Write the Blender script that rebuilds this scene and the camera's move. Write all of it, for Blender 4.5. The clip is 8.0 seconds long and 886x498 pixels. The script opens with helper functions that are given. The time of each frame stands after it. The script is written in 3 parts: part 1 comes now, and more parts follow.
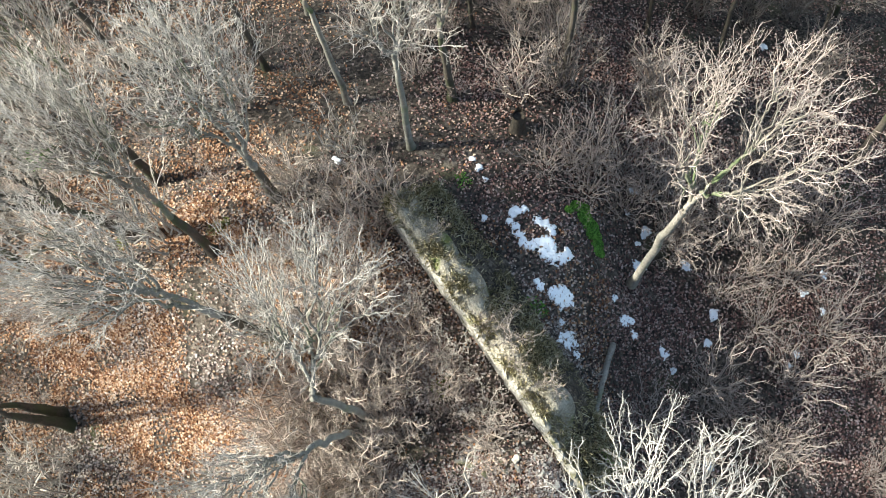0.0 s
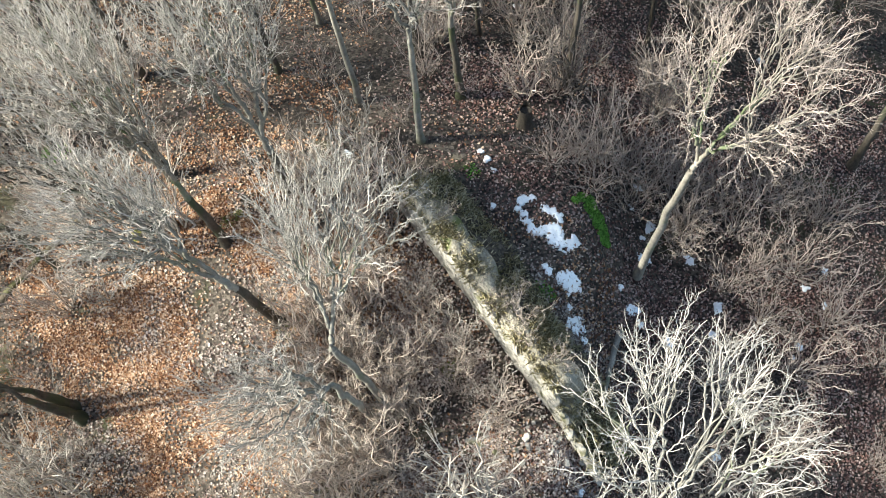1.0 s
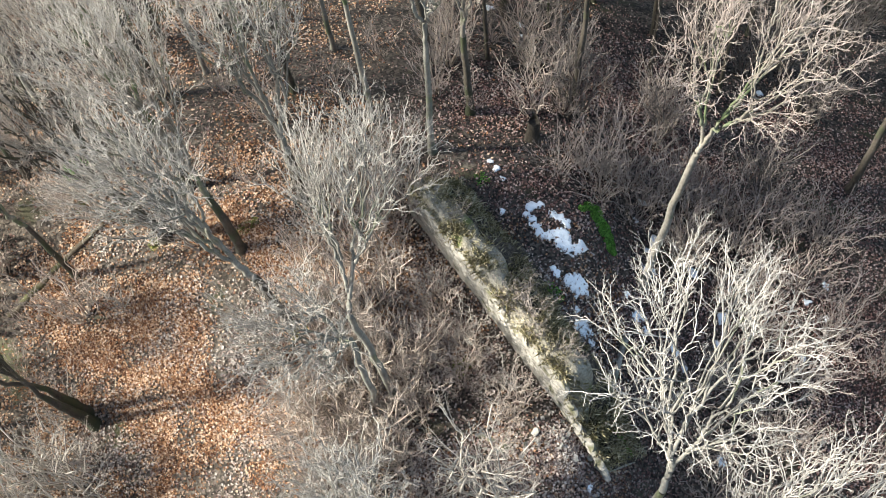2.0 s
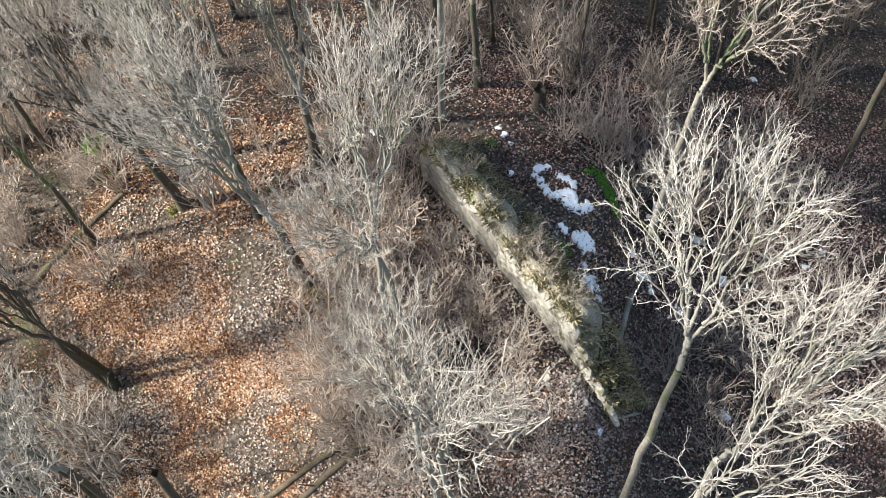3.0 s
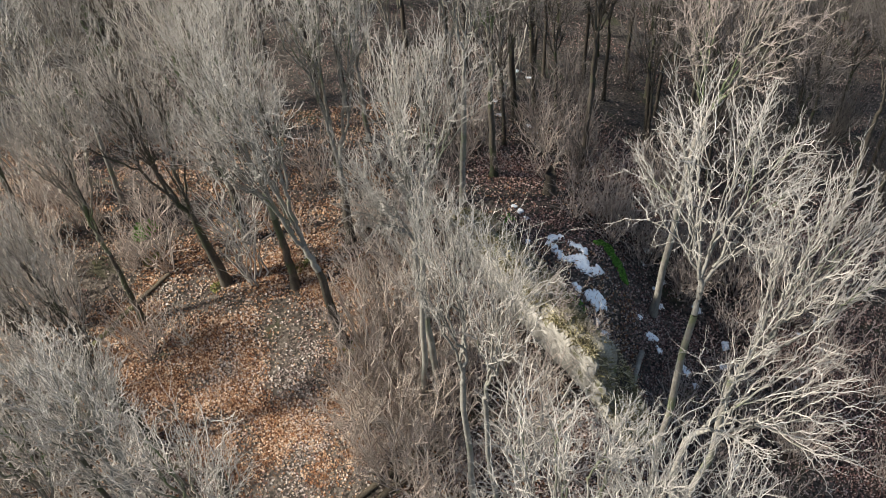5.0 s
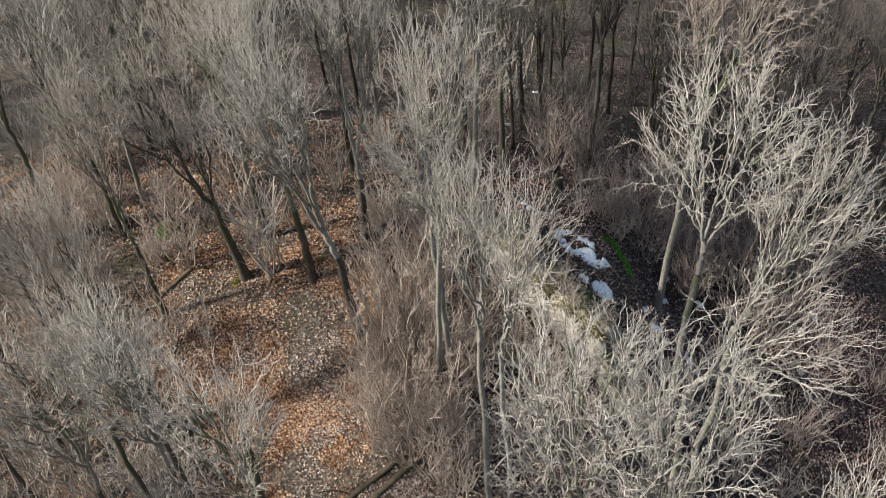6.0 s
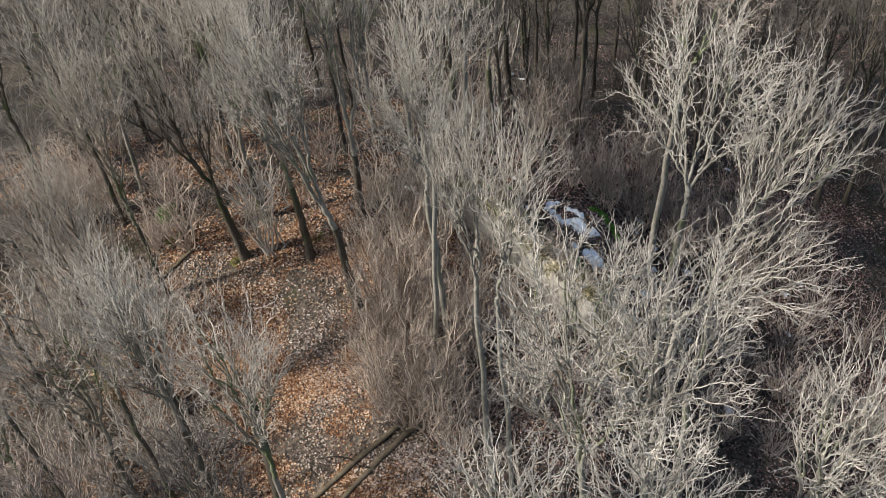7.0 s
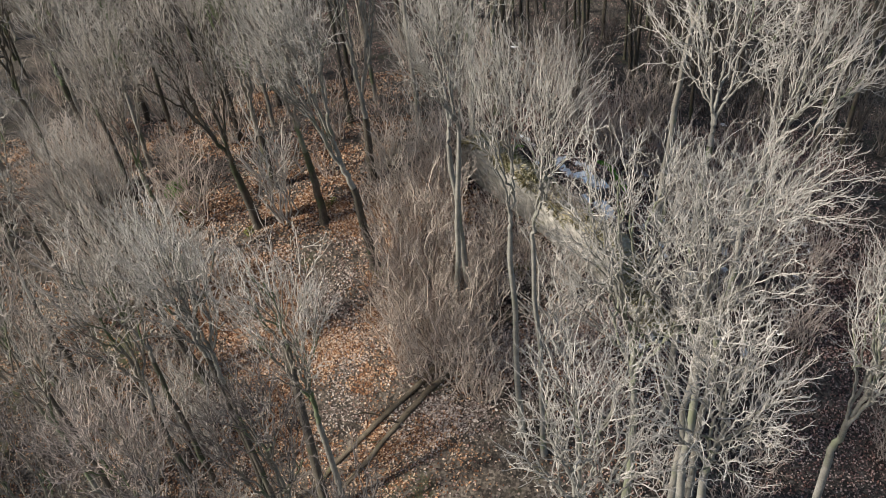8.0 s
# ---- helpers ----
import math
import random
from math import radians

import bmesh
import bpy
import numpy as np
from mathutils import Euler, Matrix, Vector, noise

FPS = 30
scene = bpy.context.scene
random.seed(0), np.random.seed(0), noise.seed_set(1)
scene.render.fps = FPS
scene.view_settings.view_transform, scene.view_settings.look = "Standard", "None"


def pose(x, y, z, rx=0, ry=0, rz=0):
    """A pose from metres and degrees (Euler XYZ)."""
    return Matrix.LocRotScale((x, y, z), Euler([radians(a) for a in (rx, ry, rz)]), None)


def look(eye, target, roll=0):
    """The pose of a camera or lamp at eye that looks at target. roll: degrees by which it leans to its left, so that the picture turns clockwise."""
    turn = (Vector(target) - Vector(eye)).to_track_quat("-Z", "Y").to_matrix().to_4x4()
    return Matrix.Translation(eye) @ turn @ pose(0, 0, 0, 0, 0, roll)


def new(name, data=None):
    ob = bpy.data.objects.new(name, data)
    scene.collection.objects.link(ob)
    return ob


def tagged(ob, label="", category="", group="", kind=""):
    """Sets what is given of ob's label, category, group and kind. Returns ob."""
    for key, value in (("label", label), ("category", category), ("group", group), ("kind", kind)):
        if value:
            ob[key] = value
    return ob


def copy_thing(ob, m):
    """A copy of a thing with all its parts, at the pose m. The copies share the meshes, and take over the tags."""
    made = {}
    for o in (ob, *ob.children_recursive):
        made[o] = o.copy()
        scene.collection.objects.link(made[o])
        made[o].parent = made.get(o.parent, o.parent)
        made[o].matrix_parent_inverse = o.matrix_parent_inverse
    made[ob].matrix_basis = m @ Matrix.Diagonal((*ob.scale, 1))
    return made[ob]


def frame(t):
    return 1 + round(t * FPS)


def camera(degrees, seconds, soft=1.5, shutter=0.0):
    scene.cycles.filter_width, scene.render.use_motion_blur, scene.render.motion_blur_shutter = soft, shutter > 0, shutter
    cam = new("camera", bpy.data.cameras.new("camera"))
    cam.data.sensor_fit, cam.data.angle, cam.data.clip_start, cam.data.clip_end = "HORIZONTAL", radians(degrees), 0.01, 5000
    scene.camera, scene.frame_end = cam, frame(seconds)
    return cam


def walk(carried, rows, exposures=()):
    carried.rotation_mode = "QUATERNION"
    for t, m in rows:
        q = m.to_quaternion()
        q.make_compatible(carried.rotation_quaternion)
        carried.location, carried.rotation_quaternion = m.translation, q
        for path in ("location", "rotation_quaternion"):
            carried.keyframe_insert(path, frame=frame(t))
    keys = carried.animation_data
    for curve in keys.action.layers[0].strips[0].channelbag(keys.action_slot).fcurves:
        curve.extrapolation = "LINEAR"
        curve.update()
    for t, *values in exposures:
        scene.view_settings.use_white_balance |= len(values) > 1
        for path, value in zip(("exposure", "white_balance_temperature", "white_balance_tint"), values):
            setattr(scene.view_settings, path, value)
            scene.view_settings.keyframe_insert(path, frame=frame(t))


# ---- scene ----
cam = camera(41.4, 8.0, soft=0.9)
EXPOSURES = [(0.0, 1.66, 6560, 1), (1.0, 1.62, 6560, 1), (2.5, 1.42, 6590, 5), (3.6, 1.36, 6600, 5), (4.2, 1.1, 6660, 7), (5.5, 0.72, 6690, 7), (8.0, 0.56, 6650, 8)]
PATH = [
    (0, (1.041, -3.14, 38.523), (0.891, -2.602, 36.602), -15.0),
    (0.5, (0.815, -4.87, 38.475), (0.67, -4.267, 36.574), -13.1),
    (1, (0.537, -6.596, 38.409), (0.397, -5.929, 36.529), -11.5),
    (1.2, (0.443, -7.291, 38.392), (0.306, -6.599, 36.52), -11.0),
    (2.3, (-0.076, -11.287, 38.158), (-0.209, -10.421, 36.36), -8.1),
    (2.5, (-0.265, -12.111, 38.153), (-0.389, -11.22, 36.367), -7.7),
    (3, (-0.67, -14.066, 38.084), (-0.786, -13.165, 36.302), -7.3),
    (3.5, (-0.966, -15.926, 38.064), (-1.076, -14.949, 36.323), -6.5),
    (4, (-1.259, -17.773, 38.161), (-1.365, -16.704, 36.474), -5.9),
    (4.2, (-1.355, -18.482, 38.195), (-1.458, -17.377, 36.531), -5.7),
    (5.3, (-2.149, -22.617, 38.518), (-2.239, -21.385, 36.945), -5.4),
    (5.5, (-2.231, -23.259, 38.557), (-2.322, -22.021, 36.989), -5.3),
    (6, (-2.414, -24.458, 38.701), (-2.506, -23.187, 37.159), -5.2),
    (6.5, (-2.503, -25.344, 38.761), (-2.593, -24.048, 37.24), -5.6),
    (7, (-2.622, -26.741, 38.7), (-2.696, -25.454, 37.171), -6.1),
    (7.2, (-2.787, -27.346, 38.64), (-2.849, -26.063, 37.107), -6.9),
    (7.5, (-3.239, -28.079, 38.529), (-3.296, -26.802, 36.992), -6.7),
    (7.7, (-3.789, -28.213, 38.46), (-3.843, -26.935, 36.923), -6.8),
    (8, (-4.534, -28.354, 38.354), (-4.566, -27.077, 36.815), -7.3),
]
walk(cam, [(t, look(eye, target, roll)) for t, eye, target, roll in PATH], EXPOSURES)

# ---- world and sun ----
SUN_AZ, SUN_EL = radians(262), radians(36)      # compass bearing of the sun (from +y, clockwise) and its height
world = bpy.data.worlds.new("winter_sky")
scene.world = world
world.use_nodes = True
wn = world.node_tree.nodes
sky = wn.new("ShaderNodeTexSky")
sky.sky_type = "NISHITA"
sky.sun_disc = False
sky.sun_elevation = SUN_EL
sky.sun_rotation = SUN_AZ
sky.air_density, sky.dust_density, sky.ozone_density = 1.0, 1.5, 1.0
wn["Background"].inputs["Strength"].default_value = 0.115
world.node_tree.links.new(sky.outputs["Color"], wn["Background"].inputs["Color"])

sun_dir = Vector((math.sin(SUN_AZ) * math.cos(SUN_EL), math.cos(SUN_AZ) * math.cos(SUN_EL), math.sin(SUN_EL)))
sun_data = bpy.data.lights.new("sun", "SUN")
sun_data.energy, sun_data.angle, sun_data.color = 5.0, radians(4.0), (1.0, 0.965, 0.905)
sun = new("sun", sun_data)
sun.matrix_world = look(sun_dir * 200, (0, 0, 0))


# ---- materials ----
def material(name, colours, scale, rough=0.9, bump=0.4, bump_scale=None, extra=None, stretch=(1, 1, 1), vary=0.12, island=0.0, metres=0.03, cells=0.0):
    """A rough natural surface: a ramp over two scales of noise, shifted from object to object, with relief."""
    m = bpy.data.materials.new(name)
    m.use_nodes = True
    nt = m.node_tree
    n, link = nt.nodes, nt.links.new
    bsdf = n["Principled BSDF"]
    bsdf.inputs["Roughness"].default_value = rough
    bsdf.inputs["Specular IOR Level"].default_value = 0.25
    geo = n.new("ShaderNodeNewGeometry")
    stretch_node = n.new("ShaderNodeMapping")
    stretch_node.inputs["Scale"].default_value = stretch
    link(geo.outputs["Position"], stretch_node.inputs["Vector"])
    coarse, fine = n.new("ShaderNodeTexNoise"), n.new("ShaderNodeTexNoise")
    for tex, s, d in ((coarse, scale, 5), (fine, scale * 9, 6)):
        tex.inputs["Scale"].default_value, tex.inputs["Detail"].default_value, tex.inputs["Roughness"].default_value = s, d, 0.65
        link(stretch_node.outputs["Vector"], tex.inputs["Vector"])
    mix = n.new("ShaderNodeMath")
    mix.operation = "MULTIPLY_ADD"
    mix.inputs[1].default_value = 0.5
    link(fine.outputs["Fac"], mix.inputs[0])
    half = n.new("ShaderNodeMath")
    half.operation = "MULTIPLY"
    half.inputs[1].default_value = 0.5
    link(coarse.outputs["Fac"], half.inputs[0])
    link(half.outputs[0], mix.inputs[2])
    ramp = n.new("ShaderNodeValToRGB")
    el = ramp.color_ramp.elements
    while len(el) < len(colours):
        el.new(0.5)
    for i, c in enumerate(colours):
        el[i].position = 0.32 + 0.36 * i / max(1, len(colours) - 1)
        el[i].color = (*c, 1)
    link(mix.outputs[0], ramp.inputs["Fac"])
    if island:
        isl = n.new("ShaderNodeMath")
        isl.operation = "MULTIPLY_ADD"
        isl.inputs[1].default_value = island
        link(geo.outputs["Random Per Island"], isl.inputs[0])
        off = n.new("ShaderNodeMath")
        off.operation = "SUBTRACT"
        off.inputs[1].default_value = island / 2
        link(mix.outputs[0], off.inputs[0])
        link(off.outputs[0], isl.inputs[2])
        link(isl.outputs[0], ramp.inputs["Fac"])
    if cells:                                   # single leaves, told apart by their tone
        vor = n.new("ShaderNodeTexVoronoi")
        vor.inputs["Scale"].default_value = cells
        link(geo.outputs["Position"], vor.inputs["Vector"])
        tone = n.new("ShaderNodeSeparateColor")
        link(vor.outputs["Color"], tone.inputs["Color"])
        add = n.new("ShaderNodeMath")
        add.operation = "MULTIPLY_ADD"
        add.inputs[1].default_value = 0.34
        link(tone.outputs["Red"], add.inputs[0])
        low = n.new("ShaderNodeMath")
        low.operation = "SUBTRACT"
        low.inputs[1].default_value = 0.17
        link(mix.outputs[0], low.inputs[0])
        link(low.outputs[0], add.inputs[2])
        link(add.outputs[0], ramp.inputs["Fac"])
    info = n.new("ShaderNodeObjectInfo")
    hsv = n.new("ShaderNodeHueSaturation")
    val = n.new("ShaderNodeMapRange")
    val.inputs["To Min"].default_value, val.inputs["To Max"].default_value = 1 - vary, 1 + vary
    link(info.outputs["Random"], val.inputs["Value"])
    link(val.outputs["Result"], hsv.inputs["Value"])
    link(ramp.outputs["Color"], hsv.inputs["Color"])
    colour = hsv.outputs["Color"]
    if extra:                                   # patches of a second growth: colour, scale, amount
        c2, s2, amount = extra
        patch = n.new("ShaderNodeTexNoise")
        patch.inputs["Scale"].default_value, patch.inputs["Detail"].default_value = s2, 6
        link(geo.outputs["Position"], patch.inputs["Vector"])
        cut = n.new("ShaderNodeMapRange")
        cut.inputs["From Min"].default_value, cut.inputs["From Max"].default_value = 0.62 - amount * 0.3, 0.72 - amount * 0.3
        link(patch.outputs["Fac"], cut.inputs["Value"])
        blend = n.new("ShaderNodeMix")
        blend.data_type = "RGBA"
        link(cut.outputs["Result"], blend.inputs["Factor"])
        link(colour, blend.inputs["A"])
        blend.inputs["B"].default_value = (*c2, 1)
        colour = blend.outputs["Result"]
    link(colour, bsdf.inputs["Base Color"])
    if bump:
        tex = n.new("ShaderNodeTexNoise")
        tex.inputs["Scale"].default_value, tex.inputs["Detail"].default_value = bump_scale or scale * 6, 8
        link(stretch_node.outputs["Vector"], tex.inputs["Vector"])
        b = n.new("ShaderNodeBump")
        b.inputs["Strength"].default_value, b.inputs["Distance"].default_value = bump, metres
        link(tex.outputs["Fac"], b.inputs["Height"])
        link(b.outputs["Normal"], bsdf.inputs["Normal"])
    return m


SOIL = material("leaf_soil", [(0.016, 0.0132, 0.0102), (0.038, 0.030, 0.0235), (0.074, 0.059, 0.046), (0.125, 0.103, 0.083)], 0.9, 0.95, 0.9, 9, extra=((0.06, 0.058, 0.03), 0.35, 0.1), metres=0.06, cells=9.0)
LEAVES = material("fallen_leaves", [(0.11, 0.047, 0.022), (0.255, 0.117, 0.055), (0.40, 0.235, 0.13), (0.57, 0.425, 0.305)], 0.5, 0.75, 0.0, island=0.5)
PALE_LEAVES = material("faded_leaves", [(0.105, 0.073, 0.06), (0.235, 0.167, 0.141), (0.38, 0.308, 0.26), (0.56, 0.49, 0.43)], 0.5, 0.7, 0.0, island=0.5)
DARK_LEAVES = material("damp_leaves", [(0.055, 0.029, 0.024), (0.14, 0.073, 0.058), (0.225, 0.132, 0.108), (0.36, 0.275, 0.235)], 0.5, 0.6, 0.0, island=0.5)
BARK = material("trunk_bark", [(0.10, 0.088, 0.072), (0.21, 0.19, 0.16), (0.33, 0.30, 0.255)], 1.3, 0.9, 0.7, 14, ((0.13, 0.14, 0.08), 0.6, 0.2), (1, 1, 0.35))
DARK_BARK = material("dark_bark", [(0.03, 0.026, 0.02), (0.07, 0.058, 0.045), (0.12, 0.10, 0.08)], 1.3, 0.9, 0.7, 14, ((0.055, 0.06, 0.032), 0.6, 0.25), (1, 1, 0.35))
LIMB = material("limb_bark", [(0.115, 0.105, 0.088), (0.205, 0.19, 0.164), (0.31, 0.287, 0.25)], 1.7, 0.85, 0.4, 18, ((0.16, 0.165, 0.11), 0.5, 0.22))
LIMB_DARK = material("dark_limb_bark", [(0.10, 0.088, 0.07), (0.20, 0.175, 0.145), (0.30, 0.265, 0.22)], 1.7, 0.85, 0.4, 18, ((0.10, 0.12, 0.06), 0.5, 0.3))
TWIG = material("twig_bark", [(0.25, 0.224, 0.195), (0.385, 0.351, 0.31), (0.52, 0.478, 0.428)], 1.1, 0.8, 0.0, island=0.25)
GREY_TWIG = material("grey_twig", [(0.235, 0.208, 0.178), (0.375, 0.333, 0.29), (0.51, 0.462, 0.405)], 1.1, 0.8, 0.0, island=0.25)
BROWN_TWIG = material("brown_twig", [(0.19, 0.15, 0.126), (0.32, 0.262, 0.225), (0.45, 0.378, 0.33)], 1.1, 0.8, 0.0, island=0.3)
STONE = material("pale_stone", [(0.20, 0.18, 0.155), (0.32, 0.294, 0.256), (0.44, 0.408, 0.36)], 2.2, 0.92, 0.8, 12, ((0.13, 0.12, 0.07), 1.3, 0.2))
MORTAR = material("wall_core", [(0.18, 0.162, 0.138), (0.29, 0.267, 0.232), (0.39, 0.362, 0.318)], 3.0, 0.95, 0.9, 16)
MOSSY = material("mossy_top", [(0.10, 0.088, 0.065), (0.21, 0.185, 0.14), (0.32, 0.285, 0.225), (0.43, 0.395, 0.33)], 1.6, 0.95, 1.0, 14, ((0.12, 0.13, 0.05), 0.8, 0.12), metres=0.08)
TAN_TWIG = material("tan_twig", [(0.27, 0.215, 0.175), (0.41, 0.335, 0.28), (0.54, 0.455, 0.385)], 1.1, 0.8, 0.0, island=0.3)
# brown twigs with shade put into the colour, for slopes and crown gaps
SHADE_TWIG = material("shade_brown_twig", [(0.085, 0.07, 0.062), (0.155, 0.13, 0.115), (0.24, 0.205, 0.182)], 1.1, 0.8, 0.0, island=0.3)
GRASS = material("withered_grass", [(0.13, 0.115, 0.05), (0.27, 0.225, 0.115), (0.42, 0.36, 0.22), (0.54, 0.48, 0.34)], 1.2, 0.85, 0.0, island=0.5)
SNOW = material("old_snow", [(0.70, 0.71, 0.72), (0.81, 0.815, 0.82), (0.88, 0.88, 0.875)], 3.0, 0.55, 0.5, 10)
MOSS = material("green_moss", [(0.05, 0.12, 0.016), (0.11, 0.25, 0.035), (0.19, 0.38, 0.065)], 5.0, 0.9, 1.0, 25, metres=0.06, island=0.4)
OLIVE_MOSS = material("olive_moss", [(0.06, 0.065, 0.016), (0.13, 0.135, 0.035), (0.22, 0.215, 0.07)], 5.0, 0.9, 1.0, 25, metres=0.06, island=0.4)
LOGWOOD = material("weathered_log", [(0.04, 0.031, 0.022), (0.095, 0.074, 0.051), (0.17, 0.138, 0.096)], 2.0, 0.9, 0.7, 20, ((0.085, 0.08, 0.035), 0.9, 0.2))
BROKEN = material("broken_wood", [(0.25, 0.18, 0.10), (0.40, 0.30, 0.18)], 6.0, 0.85, 0.6, 40)


# ---- mesh helpers ----
def quick_mesh(name, verts, quads, mat, smooth=True):
    """A mesh from numpy arrays of corners and of faces with equal corner counts."""
    me = bpy.data.meshes.new(name)
    verts, quads = np.asarray(verts, np.float32), np.asarray(quads, np.int32)
    k = quads.shape[1]
    me.vertices.add(len(verts))
    me.vertices.foreach_set("co", verts.ravel())
    me.loops.add(quads.size)
    me.loops.foreach_set("vertex_index", quads.ravel())
    me.polygons.add(len(quads))
    me.polygons.foreach_set("loop_start", np.arange(0, quads.size, k, dtype=np.int32))
    me.polygons.foreach_set("use_smooth", np.full(len(quads), smooth, dtype=bool))
    me.update(calc_edges=True)
    me.materials.append(mat)
    return me


def part(name, bm, mat, parent, label="", smooth=True):
    me = bpy.data.meshes.new(name)
    for f in bm.faces:
        f.smooth = smooth
    bm.to_mesh(me)
    bm.free()
    me.materials.append(mat)
    return mesh_part(name, me, parent, label)


def mesh_part(name, me, parent, label=""):
    ob = new(name, me)
    ob.parent = parent
    return tagged(ob, label) if label else ob


def unit(v):
    return v / np.maximum(np.linalg.norm(v, axis=-1, keepdims=True), 1e-9)


def tubes(paths, radii, sides):
    """Round stems along polylines: paths (N, K, 3), radii (N, K)."""
    n, k, _ = paths.shape
    tang = unit(np.gradient(paths, axis=1))
    ref = np.where(np.abs(tang[..., 2:]) > 0.9, np.array([1.0, 0, 0]), np.array([0, 0, 1.0]))
    a = unit(np.cross(tang, ref))
    b = np.cross(tang, a)
    ang = np.arange(sides) * 2 * np.pi / sides
    ring = a[:, :, None] * np.cos(ang)[:, None] + b[:, :, None] * np.sin(ang)[:, None]
    verts = (paths[:, :, None] + ring * radii[:, :, None, None]).reshape(-1, 3)
    i = np.arange(n)[:, None, None] * k * sides
    j = np.arange(k - 1)[None, :, None] * sides
    s = np.arange(sides)[None, None, :]
    s2 = (s + 1) % sides
    base = i + j
    quads = np.stack([base + s, base + s2, base + sides + s2, base + sides + s], -1).reshape(-1, 4)
    return verts, quads


def joined(groups):
    vs, qs, off = [], [], 0
    for v, q in groups:
        vs.append(v)
        qs.append(q + off)
        off += len(v)
    return np.concatenate(vs), np.concatenate(qs)


def sprout(rng, paths, radii, count, lo, hi, angle, length, steps, wiggle, up, r_scale, r_tip):
    """Side shoots of every stem: count each, leaving between lo and hi of its length."""
    n, k, _ = paths.shape
    u = (lo + (hi - lo) * (np.arange(count) + rng.random((n, count))) / count) * (k - 1)
    u = np.clip(u, 0, k - 1.001)
    i0 = u.astype(int)
    f = (u - i0)[..., None]
    rows = np.arange(n)[:, None]
    p0 = paths[rows, i0] * (1 - f) + paths[rows, i0 + 1] * f
    tan = unit(paths[rows, i0 + 1] - paths[rows, i0])
    r0 = radii[rows, i0] * (1 - f[..., 0]) + radii[rows, i0 + 1] * f[..., 0]
    side = unit(np.cross(tan, unit(rng.normal(size=tan.shape))))
    a = angle * (0.7 + 0.6 * rng.random((n, count, 1)))
    d = unit(tan * np.cos(a) + side * np.sin(a) + np.array([0, 0, up]))
    stem_len = np.linalg.norm(paths[:, -1] - paths[:, 0], axis=1)[:, None]
    far = u / (k - 1)
    ln = stem_len * length * (1.15 - 0.6 * far) * (0.6 + 0.7 * rng.random((n, count)))
    p0, d, ln, r0 = p0.reshape(-1, 3), d.reshape(-1, 3), ln.reshape(-1), r0.reshape(-1)
    out = [p0]
    for _ in range(steps):
        d = unit(d + rng.normal(size=d.shape) * wiggle + np.array([0, 0, up * 0.6]))
        out.append(out[-1] + d * (ln / steps)[:, None])
    new_paths = np.stack(out, 1)
    taper = np.linspace(1, 0.35, steps + 1)
    new_r = np.maximum(r0 * r_scale, r_tip)[:, None] * taper
    return new_paths, np.maximum(new_r, r_tip * 0.6)


def stem_curve(rng, a, b, bend, steps, wiggle):
    """A wandering stem from a to b that sets out along the bend vector."""
    t = np.linspace(0, 1, steps + 1)[:, None]
    a, b = np.array(a, float), np.array(b, float)
    c = (a + b) / 2 + np.array(bend, float)
    p = (1 - t) ** 2 * a + 2 * t * (1 - t) * c + t ** 2 * b
    p[1:-1] += rng.normal(size=(steps - 1, 3)) * wiggle * np.linalg.norm(b - a) / steps
    return p


def young_tree(label, seed, height, spread, stems, twig, category="shrub", name="shrub", thick=1.0, group="undergrowth shrubs"):
    """A many-stemmed shrub or sapling of thin rods, at the origin."""
    rng = np.random.default_rng(seed)
    root = new(name)
    paths = []
    for i in range(stems):
        az, rho = i * 2.39996 + rng.random(), math.sqrt((i + 0.5) / stems)
        tipz = height * (0.72 + 0.35 * rng.random()) * (1 - 0.25 * rho)
        tip = (spread * rho * math.cos(az), spread * rho * math.sin(az), tipz)
        foot = (0.12 * rho * spread * math.cos(az), 0.12 * rho * spread * math.sin(az), -0.25)
        paths.append(stem_curve(rng, foot, tip, (0, 0, 0.08 * tipz), 7, 0.2))
    p = np.stack(paths)
    r = np.linspace(0.035, 0.012, 8)[None] * thick * np.ones((stems, 1)) * (height / 5)
    for i in range(stems):
        v, q = tubes(p[i:i + 1], r[i:i + 1], 4)
        mesh_part("stem", quick_mesh("stem", v, q, twig), root)
    bp, br = sprout(rng, p, r, 8, 0.2, 1.0, 0.6, 0.26, 3, 0.13, 0.2, 0.6, 0.008 * thick)
    sp, sr = sprout(rng, bp, br, 5, 0.15, 1.0, 0.6, 0.45, 2, 0.16, 0.15, 0.7, 0.006 * thick)
    v, q = joined([tubes(bp, br, 3), tubes(sp, sr, 3)])
    mesh_part("crown", quick_mesh("crown", v, q, twig), root)
    return tagged(root, label, category, group)


def split_tips(rng, pts):
    """Parts a cluster of twig tips in two across its longest spread."""
    mid = pts - pts.mean(0)
    axis = np.linalg.svd(mid, full_matrices=False)[2][0]
    order = np.argsort(mid @ axis)
    k = int(np.clip(round(len(order) * rng.uniform(0.34, 0.66)), 1, len(order) - 1))
    return order[:k], order[k:]


def fan_tree(label, base, fork, crown, radii, tips, seed, girth=0.24, twig=None, bark=None, limb=None, tip=0.0098, reach=0.3, shoots=2, fine=2, low=0.0, group="bare woodland trees", split=3):
    """A leafless tree that forks again and again from its fork (x, y, z) into a rounded crown: the crown's middle, its radii (across, up) and its number of twig ends."""
    rng = np.random.default_rng(seed)
    twig, bark, limb = twig or TWIG, bark or LIMB, limb or LIMB
    z0 = ground(*base) - 0.2
    root = new("tree")
    root.location = (base[0], base[1], z0)
    o = np.array([base[0], base[1], z0])
